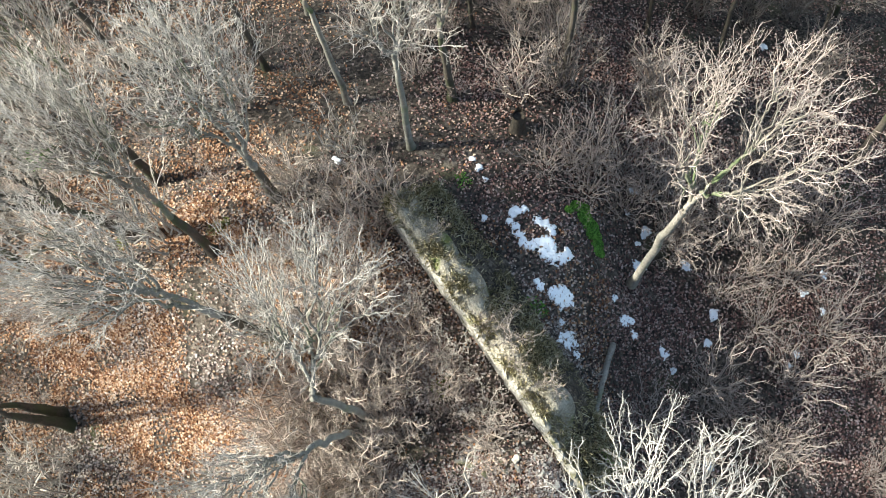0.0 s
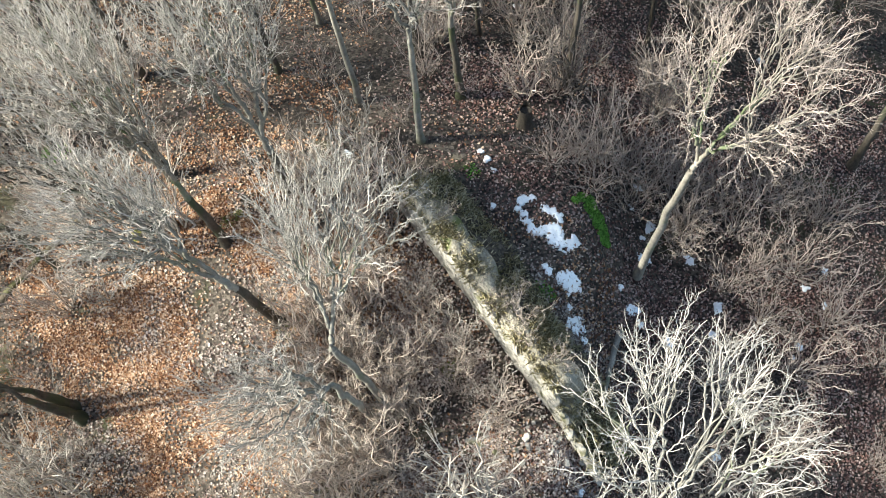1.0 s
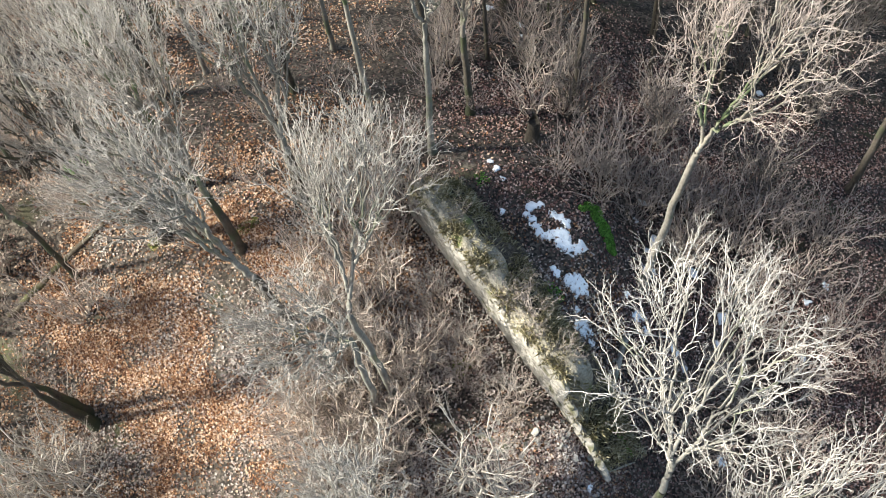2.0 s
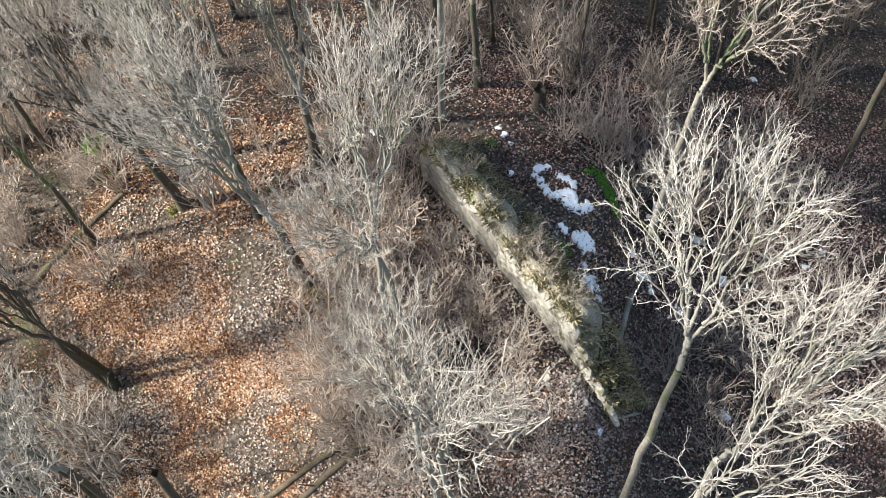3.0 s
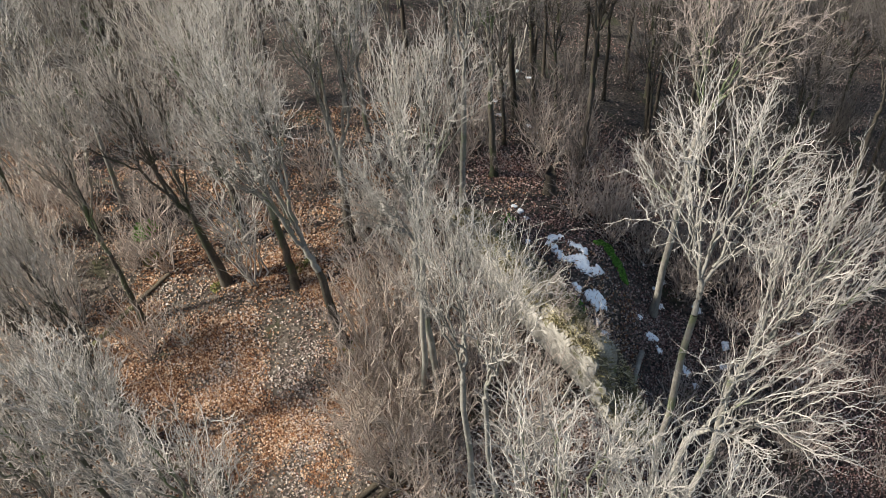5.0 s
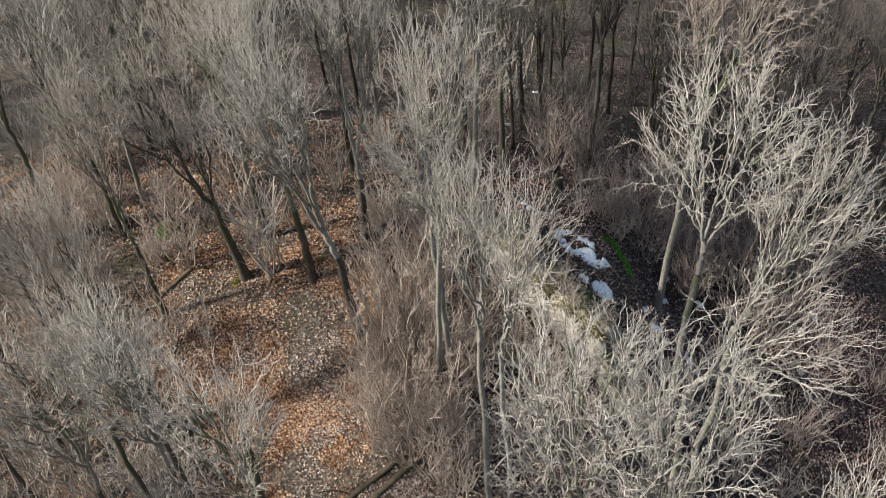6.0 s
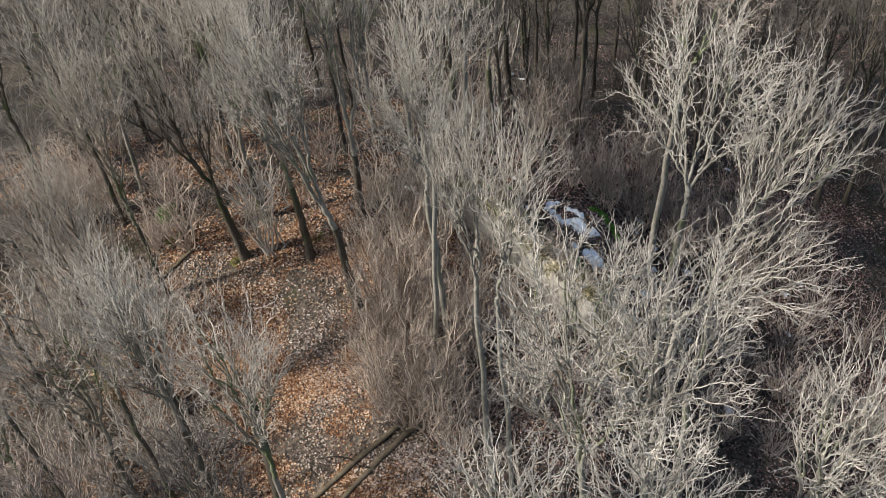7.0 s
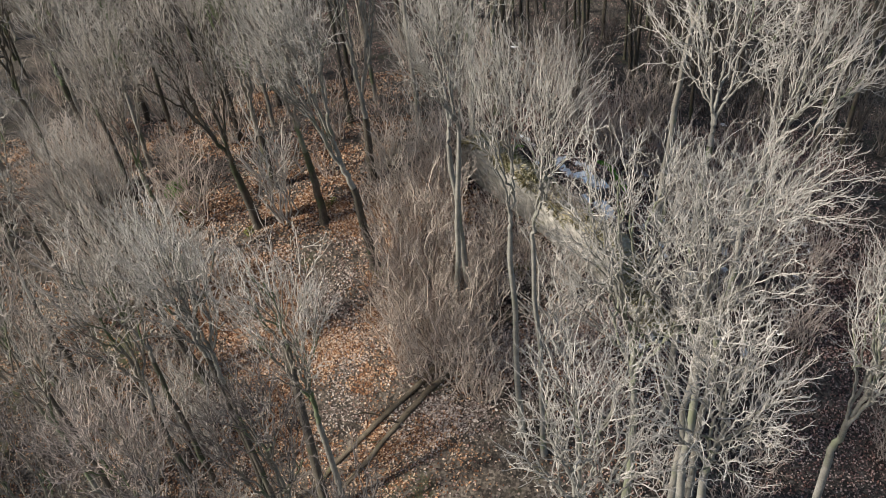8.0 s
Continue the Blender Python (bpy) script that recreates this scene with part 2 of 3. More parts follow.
    fork = np.array(fork, float) - o
    u = unit(rng.normal(size=(tips * 6, 3)))
    u = u[u[:, 2] > low][:int(tips * 1.45)]
    lump = np.array([noise.noise((a * 1.7 + seed, b * 1.7, c * 1.7)) for a, b, c in u])
    rho = (0.22 + 0.78 * rng.random(len(u))) ** 0.6 * (0.98 + 0.42 * lump)
    ends = np.array(crown, float) - o + u * rho[:, None] * np.array([radii[0], radii[0], radii[1]])
    segs = []                                     # start, start direction, end, tips carried, limb number

    def grow(p, d, idx, limb_no, depth):
        if len(idx) == 1:
            segs.append((p, d, ends[idx[0]], 1, limb_no))
            return
        c = ends[idx].mean(0)
        q = p + (c - p) * (rng.uniform(0.05, 0.16) if depth < 2 else rng.uniform(0.12, 0.3) if depth < 5 else rng.uniform(reach, reach + 0.2))
        q += rng.normal(size=3) * 0.07 * np.linalg.norm(q - p)
        q[2] = max(q[2], p[2] + 0.02)
        segs.append((p, d, q, len(idx), limb_no))
        d2 = unit(0.7 * unit(q - p) + 0.3 * d)
        for k, half in enumerate(split_tips(rng, ends[idx])):
            grow(q, d2, idx[half], limb_no * 2 + k if depth < split else limb_no, depth + 1)

    up = unit(fork + np.array([0, 0, 1.0]))
    grow(fork, up, np.arange(len(ends)), 1, 0)
    p, d, q = (np.array([s[k] for s in segs]) for k in range(3))
    n = np.array([s[3] for s in segs])
    no = np.array([s[4] for s in segs])
    ln = np.linalg.norm(q - p, axis=1)[:, None]
    steps = 6
    t = np.linspace(0, 1, steps)[None, :, None]
    chord = unit(q - p)
    m0, m1 = (d * 0.7 * ln)[:, None], ((chord + np.array([0, 0, 0.28])) * ln)[:, None]
    path = (2 * t ** 3 - 3 * t ** 2 + 1) * p[:, None] + (t ** 3 - 2 * t ** 2 + t) * m0 + (3 * t ** 2 - 2 * t ** 3) * q[:, None] + (t ** 3 - t ** 2) * m1
    path[:, 1:-1] += rng.normal(size=(len(p), steps - 2, 3)) * 0.028 * np.minimum(ln, 1.4)[:, None]
    grade = min(0.45, max(0.36, math.log(girth * 0.62 / tip) / math.log(len(ends))))
    r0 = tip * n ** np.where(n > 3, grade, 0.36)
    r1 = np.where(n > 1, r0 * 0.86, tip * 0.55)
    rad = r0[:, None] + (r1 - r0)[:, None] * np.linspace(0, 1, steps)[None]
    stem = stem_curve(rng, (0, 0, 0), fork, (fork[0] * -0.05, fork[1] * -0.05, 0), 9, 0.03)
    r_stem = r0[0] * 1.04 + (girth - r0[0] * 1.04) * np.linspace(1, 0, 10) ** 0.8
    r_stem[0] *= 1.55
    r_stem[1] *= 1.08
    v, f = tubes(stem[None], r_stem[None], 9)
    mesh_part("trunk", quick_mesh("trunk", v, f, bark), root)
    thick = n >= 5
    for k in sorted(set(no[thick])):
        sel = thick & (no == k)
        v, f = tubes(path[sel], rad[sel], 6)
        mesh_part("limb", quick_mesh("limb", v, f, limb), root)
    thin = ~thick
    groups = [tubes(path[thin], rad[thin], 4)]
    young = n <= 10
    sp, sr = sprout(rng, path[young], rad[young], shoots, 0.25, 0.97, 0.66, 0.6, 4, 0.22, 0.2, 0.7, tip * 0.66)
    groups.append(tubes(sp, sr, 3))
    if fine:
        tp, tr = sprout(rng, sp, sr, fine, 0.3, 1.0, 0.55, 0.6, 2, 0.2, 0.18, 0.8, tip * 0.55)
        groups.append(tubes(tp, tr, 3))
    v, f = joined(groups)
    mesh_part("crown", quick_mesh("crown", v, f, twig), root, "fine bare twigs")
    return tagged(root, label, "tree", group)


# ---- ground ----
def soft(v):
    return math.log1p(math.exp(min(v, 60)))


def ground(x, y):
    """The height of the spur's crest, its western flank and its steep eastern drop."""
    west = 2 * soft(-(x + 3) / 2)
    z = -1.219 + 0.046 * max(y, -40) - 0.59 * 2 * soft((y - 11) / 2) - 0.425 * west
    fade = min(1.0, max(0.0, (y + 16) / 12))      # the drop dies out to the south
    z += -4.455 * fade * (0.5 + 0.5 * math.tanh((x - 3.6) / (1.5 + 4 * (1 - fade) + 0.45 * max(0.0, y - 9)))) - 0.331 * 3 * soft((x - 6) / 3)
    z += 0.023 * min(max(y, -12), 14) * west
    z -= 0.9 * math.exp(-((x - 2.4) ** 2 + (y - 4.7) ** 2) / 2.6)
    z += 0.6 * math.exp(-((x - 4.8) ** 2 + (y - 6) ** 2) / 2.0)
    if z < -14:
        z = -14 - 14 * (1 - math.exp((z + 14) / 14))
    z += 0.16 * noise.noise((x * 0.35, y * 0.35, 3.1)) + 0.05 * noise.noise((x * 1.7, y * 1.7, 7.7))
    return z


def build_ground():
    n = 300
    s = np.linspace(-1, 1, n)
    warp = np.sinh(s * 4.6) / math.sinh(4.6) * 900
    xs, ys = warp - 3, warp + 8
    verts = [(x, y, ground(x, y)) for y in ys for x in xs]
    i = (np.arange(n - 1)[:, None] * n + np.arange(n - 1)[None]).ravel()
    quads = np.stack([i, i + 1, i + n + 1, i + n], 1)
    ob = new("ground", quick_mesh("ground", verts, quads, SOIL))
    return tagged(ob, "brown woodland soil under leaf litter on a steep spur", "ground", kind="structure")


build_ground()


def litter(name, label, count, mat, x0, x1, y0, y1, seed, keep, size=0.105):
    """Thousands of single curled leaves strewn over the soil."""
    rng = np.random.default_rng(seed)
    pts = []
    while len(pts) < count:
        x, y = x0 + (x1 - x0) * rng.random(), y0 + (y1 - y0) * rng.random()
        if rng.random() < keep(x, y):
            pts.append((x, y, ground(x, y) + 0.015 + 0.05 * rng.random()))
    p = np.array(pts)
    n = len(p)
    az = rng.random(n) * 2 * np.pi
    s = size * (0.55 + 0.8 * rng.random(n))
    tilt = rng.normal(size=(n, 3)) * 0.35
    nrm = unit(tilt + np.array([0, 0, 1]))
    a = unit(np.cross(nrm, np.stack([np.cos(az), np.sin(az), np.zeros(n)], 1)))
    b = np.cross(nrm, a)
    curl = (0.1 + 0.35 * rng.random(n)) * s
    w = (0.3 + 0.15 * rng.random(n)) * s
    v = np.stack([p - a * (s * 0.5)[:, None], p + b * w[:, None] + nrm * curl[:, None], p + a * (s * 0.5)[:, None], p - b * w[:, None] + nrm * curl[:, None] * 0.6], 1).reshape(-1, 3)
    k = np.arange(n)[:, None] * 4
    tris = np.concatenate([k + [0, 1, 2], k + [0, 2, 3]], 1).reshape(-1, 3)
    ob = new(name, quick_mesh(name, v, tris, mat, False))
    return tagged(ob, label, "leaves", kind="stuff")


def patchy(x, y, s, lo):
    return min(1.0, max(lo, 0.55 + 1.3 * noise.noise((x * s, y * s, 1.3))))


litter("fallen_leaves", "dry orange-brown beech leaves covering the ground", 112000, LEAVES, -34, 4, -16, 26, 11,
       lambda x, y: (0.15 if x > -5.5 and y > 9 else 1) * patchy(x, y, 0.3, 0.04) * patchy(x + 9, y, 0.85, 0.15) * ((0.12 if y > -3 else 0.04) + math.exp(-((x + 12) / 7) ** 4 - ((y - 3.5) / 7.2) ** 4)))
litter("pale_leaves", "faded pinkish grey leaves strewn over the clearing", 62000, PALE_LEAVES, -21, 4, -10, 11, 13,
       lambda x, y: patchy(x, y, 0.4, 0.12) * patchy(x, y + 5, 0.9, 0.2) * max(math.exp(-((x + 3) / 5) ** 4 - ((y - 2) / 5) ** 4), 0.2 * math.exp(-((x + 11.5) / 6.5) ** 4 - ((y - 4) / 6.5) ** 4)))
# darker, redder and a little glossier than the clearing's leaves
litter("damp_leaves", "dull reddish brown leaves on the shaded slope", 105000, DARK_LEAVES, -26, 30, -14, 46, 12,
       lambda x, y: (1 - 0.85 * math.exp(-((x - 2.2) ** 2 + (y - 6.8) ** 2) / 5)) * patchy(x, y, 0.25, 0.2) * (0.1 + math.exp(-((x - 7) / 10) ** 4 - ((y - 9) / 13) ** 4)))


# ---- the ruined wall ----
WALL_A, WALL_B = np.array([-4.1, 9.3]), np.array([2.9, -0.45])
W_DIR = (WALL_B - WALL_A) / np.linalg.norm(WALL_B - WALL_A)
W_LEN = float(np.linalg.norm(WALL_B - WALL_A))
W_NRM = np.array([W_DIR[1], -W_DIR[0]])         # towards the sunlit side
W_NRM = W_NRM if W_NRM[0] < 0 else -W_NRM


def wall_top(s):
    """The height of the broken wall's crest along its length."""
    z = 0.95 + 0.22 * noise.noise((s * 0.6, 4.2, 0)) + 0.1 * noise.noise((s * 2.3, 1.2, 0))
    z -= 0.6 * math.exp(-((s - 6.4) / 0.6) ** 2)          # a breach grown over with shrubs
    if s > 9.3:                                           # past its broken end only low courses stand
        low = ground(*(WALL_A + W_DIR * s)) + 0.12 + 0.3 * math.exp(-((s - 10.9) / 0.5) ** 2) + 0.2 * noise.noise((s * 2.1, 7.2, 0))
        z = max(low, z - (s - 9.3) * (2.2 + 0.8 * noise.noise((s * 3, 2.2, 0))))
    if s < 0.8:
        z -= (0.8 - s) * 0.9
    return z


def build_wall():
    root = new("ruined_wall")
    n, across = 90, 22
    verts = []
    for i in range(n + 1):
        s = W_LEN * i / n
        p = WALL_A + W_DIR * s
        thick = (1.15 + 0.4 * noise.noise((s * 0.6, 9, 0))) * (1 - 0.6 * min(1, max(0, s - 9.6)))
        for j in range(across + 1):
            u = j / across
            if u < 0.3:                          # sunlit face, from the foot up
                k = u / 0.3
                off = 0.05 * (1 - k) + 0.04 * noise.noise((s * 2, k * 3, 5))
                q = p + W_NRM * off
                g = ground(*(p + W_NRM * 0.2)) - 0.4
                z = g + (wall_top(s) - g) * k
            elif u < 0.75:                       # overgrown top, a little rounded
                k = (u - 0.3) / 0.45
                q = p - W_NRM * thick * k
                z = wall_top(s) + 0.18 * math.sin(k * math.pi) - 0.45 * k ** 2 + (0.22 * noise.noise((s * 1.3, k * 3, 2)) + 0.12 * noise.noise((s * 4, k * 8, 6))) * min(1, k * 6)
            else:                                # the back tumbles down to the bank
                k = (u - 0.75) / 0.25
                q = p - W_NRM * (thick + (1.3 + 0.6 * noise.noise((s * 0.7, 3, 1))) * k)
                g = ground(*q) - 0.25
                z = wall_top(s) - 0.45 + (g - wall_top(s) + 0.45) * k + 0.22 * noise.noise((s * 1.5, k * 3, 8)) * math.sin(k * math.pi)
            verts.append((q[0], q[1], z))
    m = across + 1
    i = (np.arange(n)[:, None] * m + np.arange(across)[None]).ravel()
    quads = np.stack([i, i + 1, i + m + 1, i + m], 1)
    col = np.tile(np.arange(across), n)
    face_part, bank_part = col < across * 0.3 - 0.5, col >= across * 0.75 - 0.5
    verts = np.array(verts)
    mesh_part("wall_core", quick_mesh("wall_core", verts, quads[face_part], MORTAR), root, "pale mortar and rubble core")
    mesh_part("wall_top", quick_mesh("wall_top", verts, quads[~face_part & ~bank_part], MOSSY), root, "top overgrown with moss and dry grass")
    mesh_part("bank", quick_mesh("bank", verts, quads[bank_part], SOIL), root, "earth bank of fallen rubble")
    for row, name in ((0, "wall_end"), (n, "wall_end")):
        bm = bmesh.new()
        bm.faces.new([bm.verts.new(v) for v in verts[row * m:(row + 1) * m]])
        bmesh.ops.triangulate(bm, faces=bm.faces)
        part(name, bm, MORTAR, root, smooth=False)
    tagged(root, "long ruined rubble-stone wall with mossy overgrown top", "wall", kind="structure")
    return root


def stone_meshes(count, seed):
    rng = random.Random(seed)
    out = []
    for k in range(count):
        bm = bmesh.new()
        bmesh.ops.create_icosphere(bm, subdivisions=1, radius=0.5)
        for v in bm.verts:
            c = v.co
            c = Vector([max(-0.5, min(0.5, a * 1.45)) for a in c])
            v.co = c * (0.9 + 0.16 * rng.random())
        me = bpy.data.meshes.new("stone")
        bm.to_mesh(me)
        bm.free()
        me.materials.append(STONE)
        out.append(me)
    return out


wall = build_wall()


def wall_grass():
    """Withered grass and herbs tufted along the overgrown crest and the bank behind it."""
    rng = np.random.default_rng(71)
    pts = []
    while len(pts) < 19000:
        s, k = W_LEN * rng.random(), 0.04 + 1.9 * rng.random() ** 1.3
        if rng.random() > 0.25 + 0.9 * max(0, 0.4 + noise.noise((s * 1.1, k * 2.5, 4.4))):
            continue
        q = WALL_A + W_DIR * s - W_NRM * 1.15 * k
        if k < 1:
            z = wall_top(s) + 0.1 * math.sin(k * math.pi) - 0.45 * k * k
        else:
            z = wall_top(s) - 0.45 + (ground(*q) - wall_top(s) + 0.45) * min(1, (k - 1) * 0.9)
        pts.append((q[0], q[1], z - 0.03))
    p = np.array(pts)
    n = len(p)
    d = unit(rng.normal(size=(n, 3)) * 0.75 + np.array([0, 0, 0.8]))
    ln = (0.12 + 0.28 * rng.random(n))[:, None]
    side = unit(np.cross(d, rng.normal(size=(n, 3)))) * 0.014
    droop = np.array([0, 0, -1]) * ln * 0.35
    v = np.stack([p - side, p + side, p + d * ln * 0.6 + side * 0.7, p + d * ln + droop], 1).reshape(-1, 3)
    k = np.arange(n)[:, None] * 4
    tris = np.concatenate([k + [0, 1, 2], k + [0, 2, 3]], 1).reshape(-1, 3)
    return tagged(new("dry_grass", quick_mesh("dry_grass", v, tris, GRASS, False)), "withered ochre grass on the ruined wall", "grass", kind="stuff")


wall_grass()
stones = stone_meshes(8, 4)


def wall_stones():
    rng = random.Random(21)
    face_angle = math.atan2(W_DIR[1], W_DIR[0])
    s, made = 0.2, 0
    rows = 6
    for r in range(rows):
        s = 0.1 + rng.random() * 0.3
        while s < W_LEN - 0.2:
            length = 0.3 + 0.45 * rng.random()
            p = WALL_A + W_DIR * (s + length / 2)
            g = ground(*(p + W_NRM * 0.2)) - 0.15
            top = wall_top(s)
            hgt = (top - g) / rows
            z = g + hgt * (r + 0.5)
            if rng.random() < 0.9:
                ob = new("stone", stones[made % 8])
                ob.parent = wall
                depth = 0.22 + 0.06 * rng.random()
                q = p + W_NRM * (-0.075 + 0.04 * rng.random())
                ob.location = (q[0], q[1], z + rng.uniform(-0.03, 0.03))
                ob.rotation_euler = (rng.uniform(-0.08, 0.08), rng.uniform(-0.1, 0.1), face_angle + rng.uniform(-0.08, 0.08))
                ob.scale = (length * 1.02, depth, hgt * 1.0)
                made += 1
            s += length + 0.02


wall_stones()


# ---- snow, moss and stones ----
def snow_patch(label, blobs, seed, depth=0.045):
    """A thin melting sheet of snow: rounded lobes (x, y, radius) run together, with a ragged rim."""
    x0, x1 = min(b[0] - b[2] for b in blobs) - 0.3, max(b[0] + b[2] for b in blobs) + 0.3
    y0, y1 = min(b[1] - b[2] for b in blobs) - 0.3, max(b[1] + b[2] for b in blobs) + 0.3
    step = 0.03
    nx, ny = int((x1 - x0) / step) + 1, int((y1 - y0) / step) + 1
    val, verts = {}, []
    for j in range(ny):
        for i in range(nx):
            x, y = x0 + i * step, y0 + j * step
            f = max(1 - math.hypot(x - bx, y - by) / r for bx, by, r in blobs)
            f += 0.3 * noise.noise((x * 3.6, y * 3.6, seed)) + 0.5 * noise.noise((x * 8.5, y * 8.5, seed)) + 0.4 * noise.noise((x * 17, y * 17, seed)) + 0.03
            val[i, j] = f
    bm = bmesh.new()
    made = {}

    def corner(i, j):
        if (i, j) not in made:
            x, y = x0 + i * step, y0 + j * step
            f = val[i, j]
            h = depth * min(1, max(0, f) * 5) ** 0.6
            made[i, j] = bm.verts.new((x, y, ground(x, y) + h + 0.02 * noise.noise((x * 5, y * 5, 2)) + (0.03 if f > 0 else -0.05)))
        return made[i, j]

    for j in range(ny - 1):
        for i in range(nx - 1):
            if max(val[i, j], val[i + 1, j], val[i + 1, j + 1], val[i, j + 1]) > 0:
                bm.faces.new([corner(i, j), corner(i + 1, j), corner(i + 1, j + 1), corner(i, j + 1)])
    me = bpy.data.meshes.new("snow_patch")
    for f in bm.faces:
        f.smooth = True
    bm.to_mesh(me)
    bm.free()
    me.materials.append(SNOW)
    return tagged(new("snow_patch", me), label, "snow", "melting snow patches")


snow_patch("largest ragged patch of old white snow beside moss", [(0.5, 9.56, 0.2), (0.76, 9.59, 0.17), (0.37, 9.39, 0.17), (0.28, 9.08, 0.15), (0.49, 8.91, 0.18), (0.63, 8.61, 0.18), (0.78, 8.37, 0.18), (0.95, 8.19, 0.18), (1.29, 9.21, 0.17), (1.53, 9.08, 0.19),
            (1.72, 8.96, 0.17), (1.8, 8.77, 0.14), (1.27, 8.35, 0.22), (1.55, 8.39, 0.26), (1.7, 8.3, 0.21), (1.58, 7.98, 0.28), (1.84, 7.85, 0.28), (2.1, 7.82, 0.22), (2.35, 8.01, 0.15), (2.33, 8.22, 0.1)], 1.5)
snow_patch("rounded patch of old snow in the hollow", [(1.24, 6.87, 0.13), (1.34, 6.69, 0.15), (1.81, 6.59, 0.22), (2.09, 6.58, 0.28), (2.28, 6.47, 0.23), (2.08, 6.28, 0.2), (2.37, 6.32, 0.13)], 2.5)
snow_patch("broken snow patch with dark holes", [(2.14, 5.09, 0.21), (2.45, 5.21, 0.19), (2.33, 4.96, 0.19), (2.62, 5.05, 0.12), (2.12, 5.61, 0.1), (2.7, 4.62, 0.12)], 3.5)
SMALL_SNOW = [(5.02, 11.59, 0.18), (4.75, 10.57, 0.12), (5.51, 9.99, 0.22), (5.12, 8.51, 0.25), (7.07, 8.74, 0.22), (4.14, 6.96, 0.12), (4.53, 6.16, 0.25), (4.88, 5.65, 0.15), (8.14, 6.85, 0.23), (7.76, 5.7, 0.18), (6.06, 5.13, 0.2), (6.43, 4.59, 0.13),
              (11.75, 7.93, 0.18), (12.72, 8.76, 0.16), (12.57, 7.3, 0.16), (11.05, 5.01, 0.12), (7.7, 1.0, 0.2), (-0.85, 11.33, 0.15), (-1.13, 11.65, 0.12), (-0.6, 10.77, 0.12), (-0.63, 9.22, 0.12), (5.13, 9.42, 0.12), (-6.19, 11.73, 0.15),
              (11.8, 20.8, 0.2), (-1.52, 23.7, 0.24), (0.11, 22.3, 0.2), (-0.28, 32.9, 0.24), (0.4, 31.6, 0.22), (-1.83, 26.2, 0.24), (1.18, 27.2, 0.2), (0.19, 21.3, 0.18), (11.36, 5.4, 0.16), (2.41, -0.98, 0.16)]
for i, (x, y, r) in enumerate(SMALL_SNOW):
    snow_patch("small scrap of white snow on brown leaves", [(x, y, r * 0.85), (x + r * 0.9 * math.cos(i * 2.1), y + r * 0.9 * math.sin(i * 2.1), r * 0.55)], 5.0 + i * 0.7, 0.05)


def green_clump(name, label, blobs, count, size, height, mat, seed, category):
    """Low greenery: many little leaves crowded on a mound."""
    rng = np.random.default_rng(seed)
    pts = []
    for _ in range(count):
        bx, by, r = blobs[rng.integers(len(blobs))]
        a, q = rng.random() * 6.283, r * math.sqrt(rng.random())
        x, y = bx + q * math.cos(a), by + q * math.sin(a)
        pts.append((x, y, ground(x, y) + 0.03 + height * (1 - (q / r) ** 2) * rng.random()))
    p = np.array(pts)
    n = len(p)
    nrm = unit(rng.normal(size=(n, 3)) * 0.6 + np.array([0, 0, 1]))
    a = unit(np.cross(nrm, rng.normal(size=(n, 3))))
    b = np.cross(nrm, a)
    s = (size * (0.5 + rng.random(n)))[:, None]
    v = np.stack([p - a * s * 0.5, p + b * s * 0.35 + nrm * s * 0.1, p + a * s * 0.5, p - b * s * 0.35], 1).reshape(-1, 3)
    k = np.arange(n)[:, None] * 4
    tris = np.concatenate([k + [0, 1, 2], k + [0, 2, 3]], 1).reshape(-1, 3)
    return tagged(new(name, quick_mesh(name, v, tris, mat, False)), label, category)


green_clump("moss_patch", "bright green moss cushion beside the snow", [(2.43, 9.88, 0.15), (2.74, 10.13, 0.24), (2.98, 10.1, 0.28), (3.05, 9.73, 0.3), (3.23, 9.48, 0.32), (3.35, 9.15, 0.3), (3.48, 8.85, 0.25), (3.56, 8.52, 0.2)], 5200, 0.09, 0.14, MOSS, 31, "moss")
green_clump("moss_patch", "small green moss patch under the bank", [(-1.35, 10.6, 0.28), (-1.5, 10.9, 0.22)], 160, 0.07, 0.06, MOSS, 32, "moss")
green_clump("moss_patch", "dull green moss behind the ruined wall", [(1.1, 6.1, 0.3), (1.4, 5.9, 0.25), (0.6, 6.4, 0.2)], 420, 0.08, 0.06, MOSS, 33, "moss")
green_clump("moss_patch", "yellowish moss at the wall's broken end", [(3.5, 1.0, 0.4), (3.9, 0.7, 0.25)], 700, 0.08, 0.1, MOSS, 34, "moss")
for x, y, r in ((-14.6, 9.0, 0.3), (-10.8, 9.2, 0.35), (-8.3, 4.9, 0.4), (-2.2, 3.1, 0.4), (-18.0, 10.8, 0.3)):
    green_clump("moss_patch", "olive moss at the foot of bare trees", [(x, y, r), (x + 0.4, y + 0.25, r * 0.7)], 330, 0.08, 0.08, OLIVE_MOSS, 36 + int(r * 100), "moss")
green_clump("evergreen_shrub", "low dark green evergreen shrub among leaves", [(-18.6, 12.5, 0.5), (-18.2, 12.7, 0.38)], 1500, 0.11, 0.7, MOSS, 35, "shrub")


def rubble():
    rng = random.Random(8)
    for k in range(70):
        if k < 54:
            x, y = 1.4 + rng.gauss(0, 0.55), 0.75 + rng.gauss(0, 0.5)
        else:
            x, y = -0.9 + rng.gauss(0, 0.35), 0.65 + rng.gauss(0, 0.25)
        s = rng.uniform(0.07, 0.17) if k % 6 else rng.uniform(0.17, 0.26)
        ob = new("rubble_stone", stones[k % 8])
        ob.location = (x, y, ground(x, y) + s * 0.22)
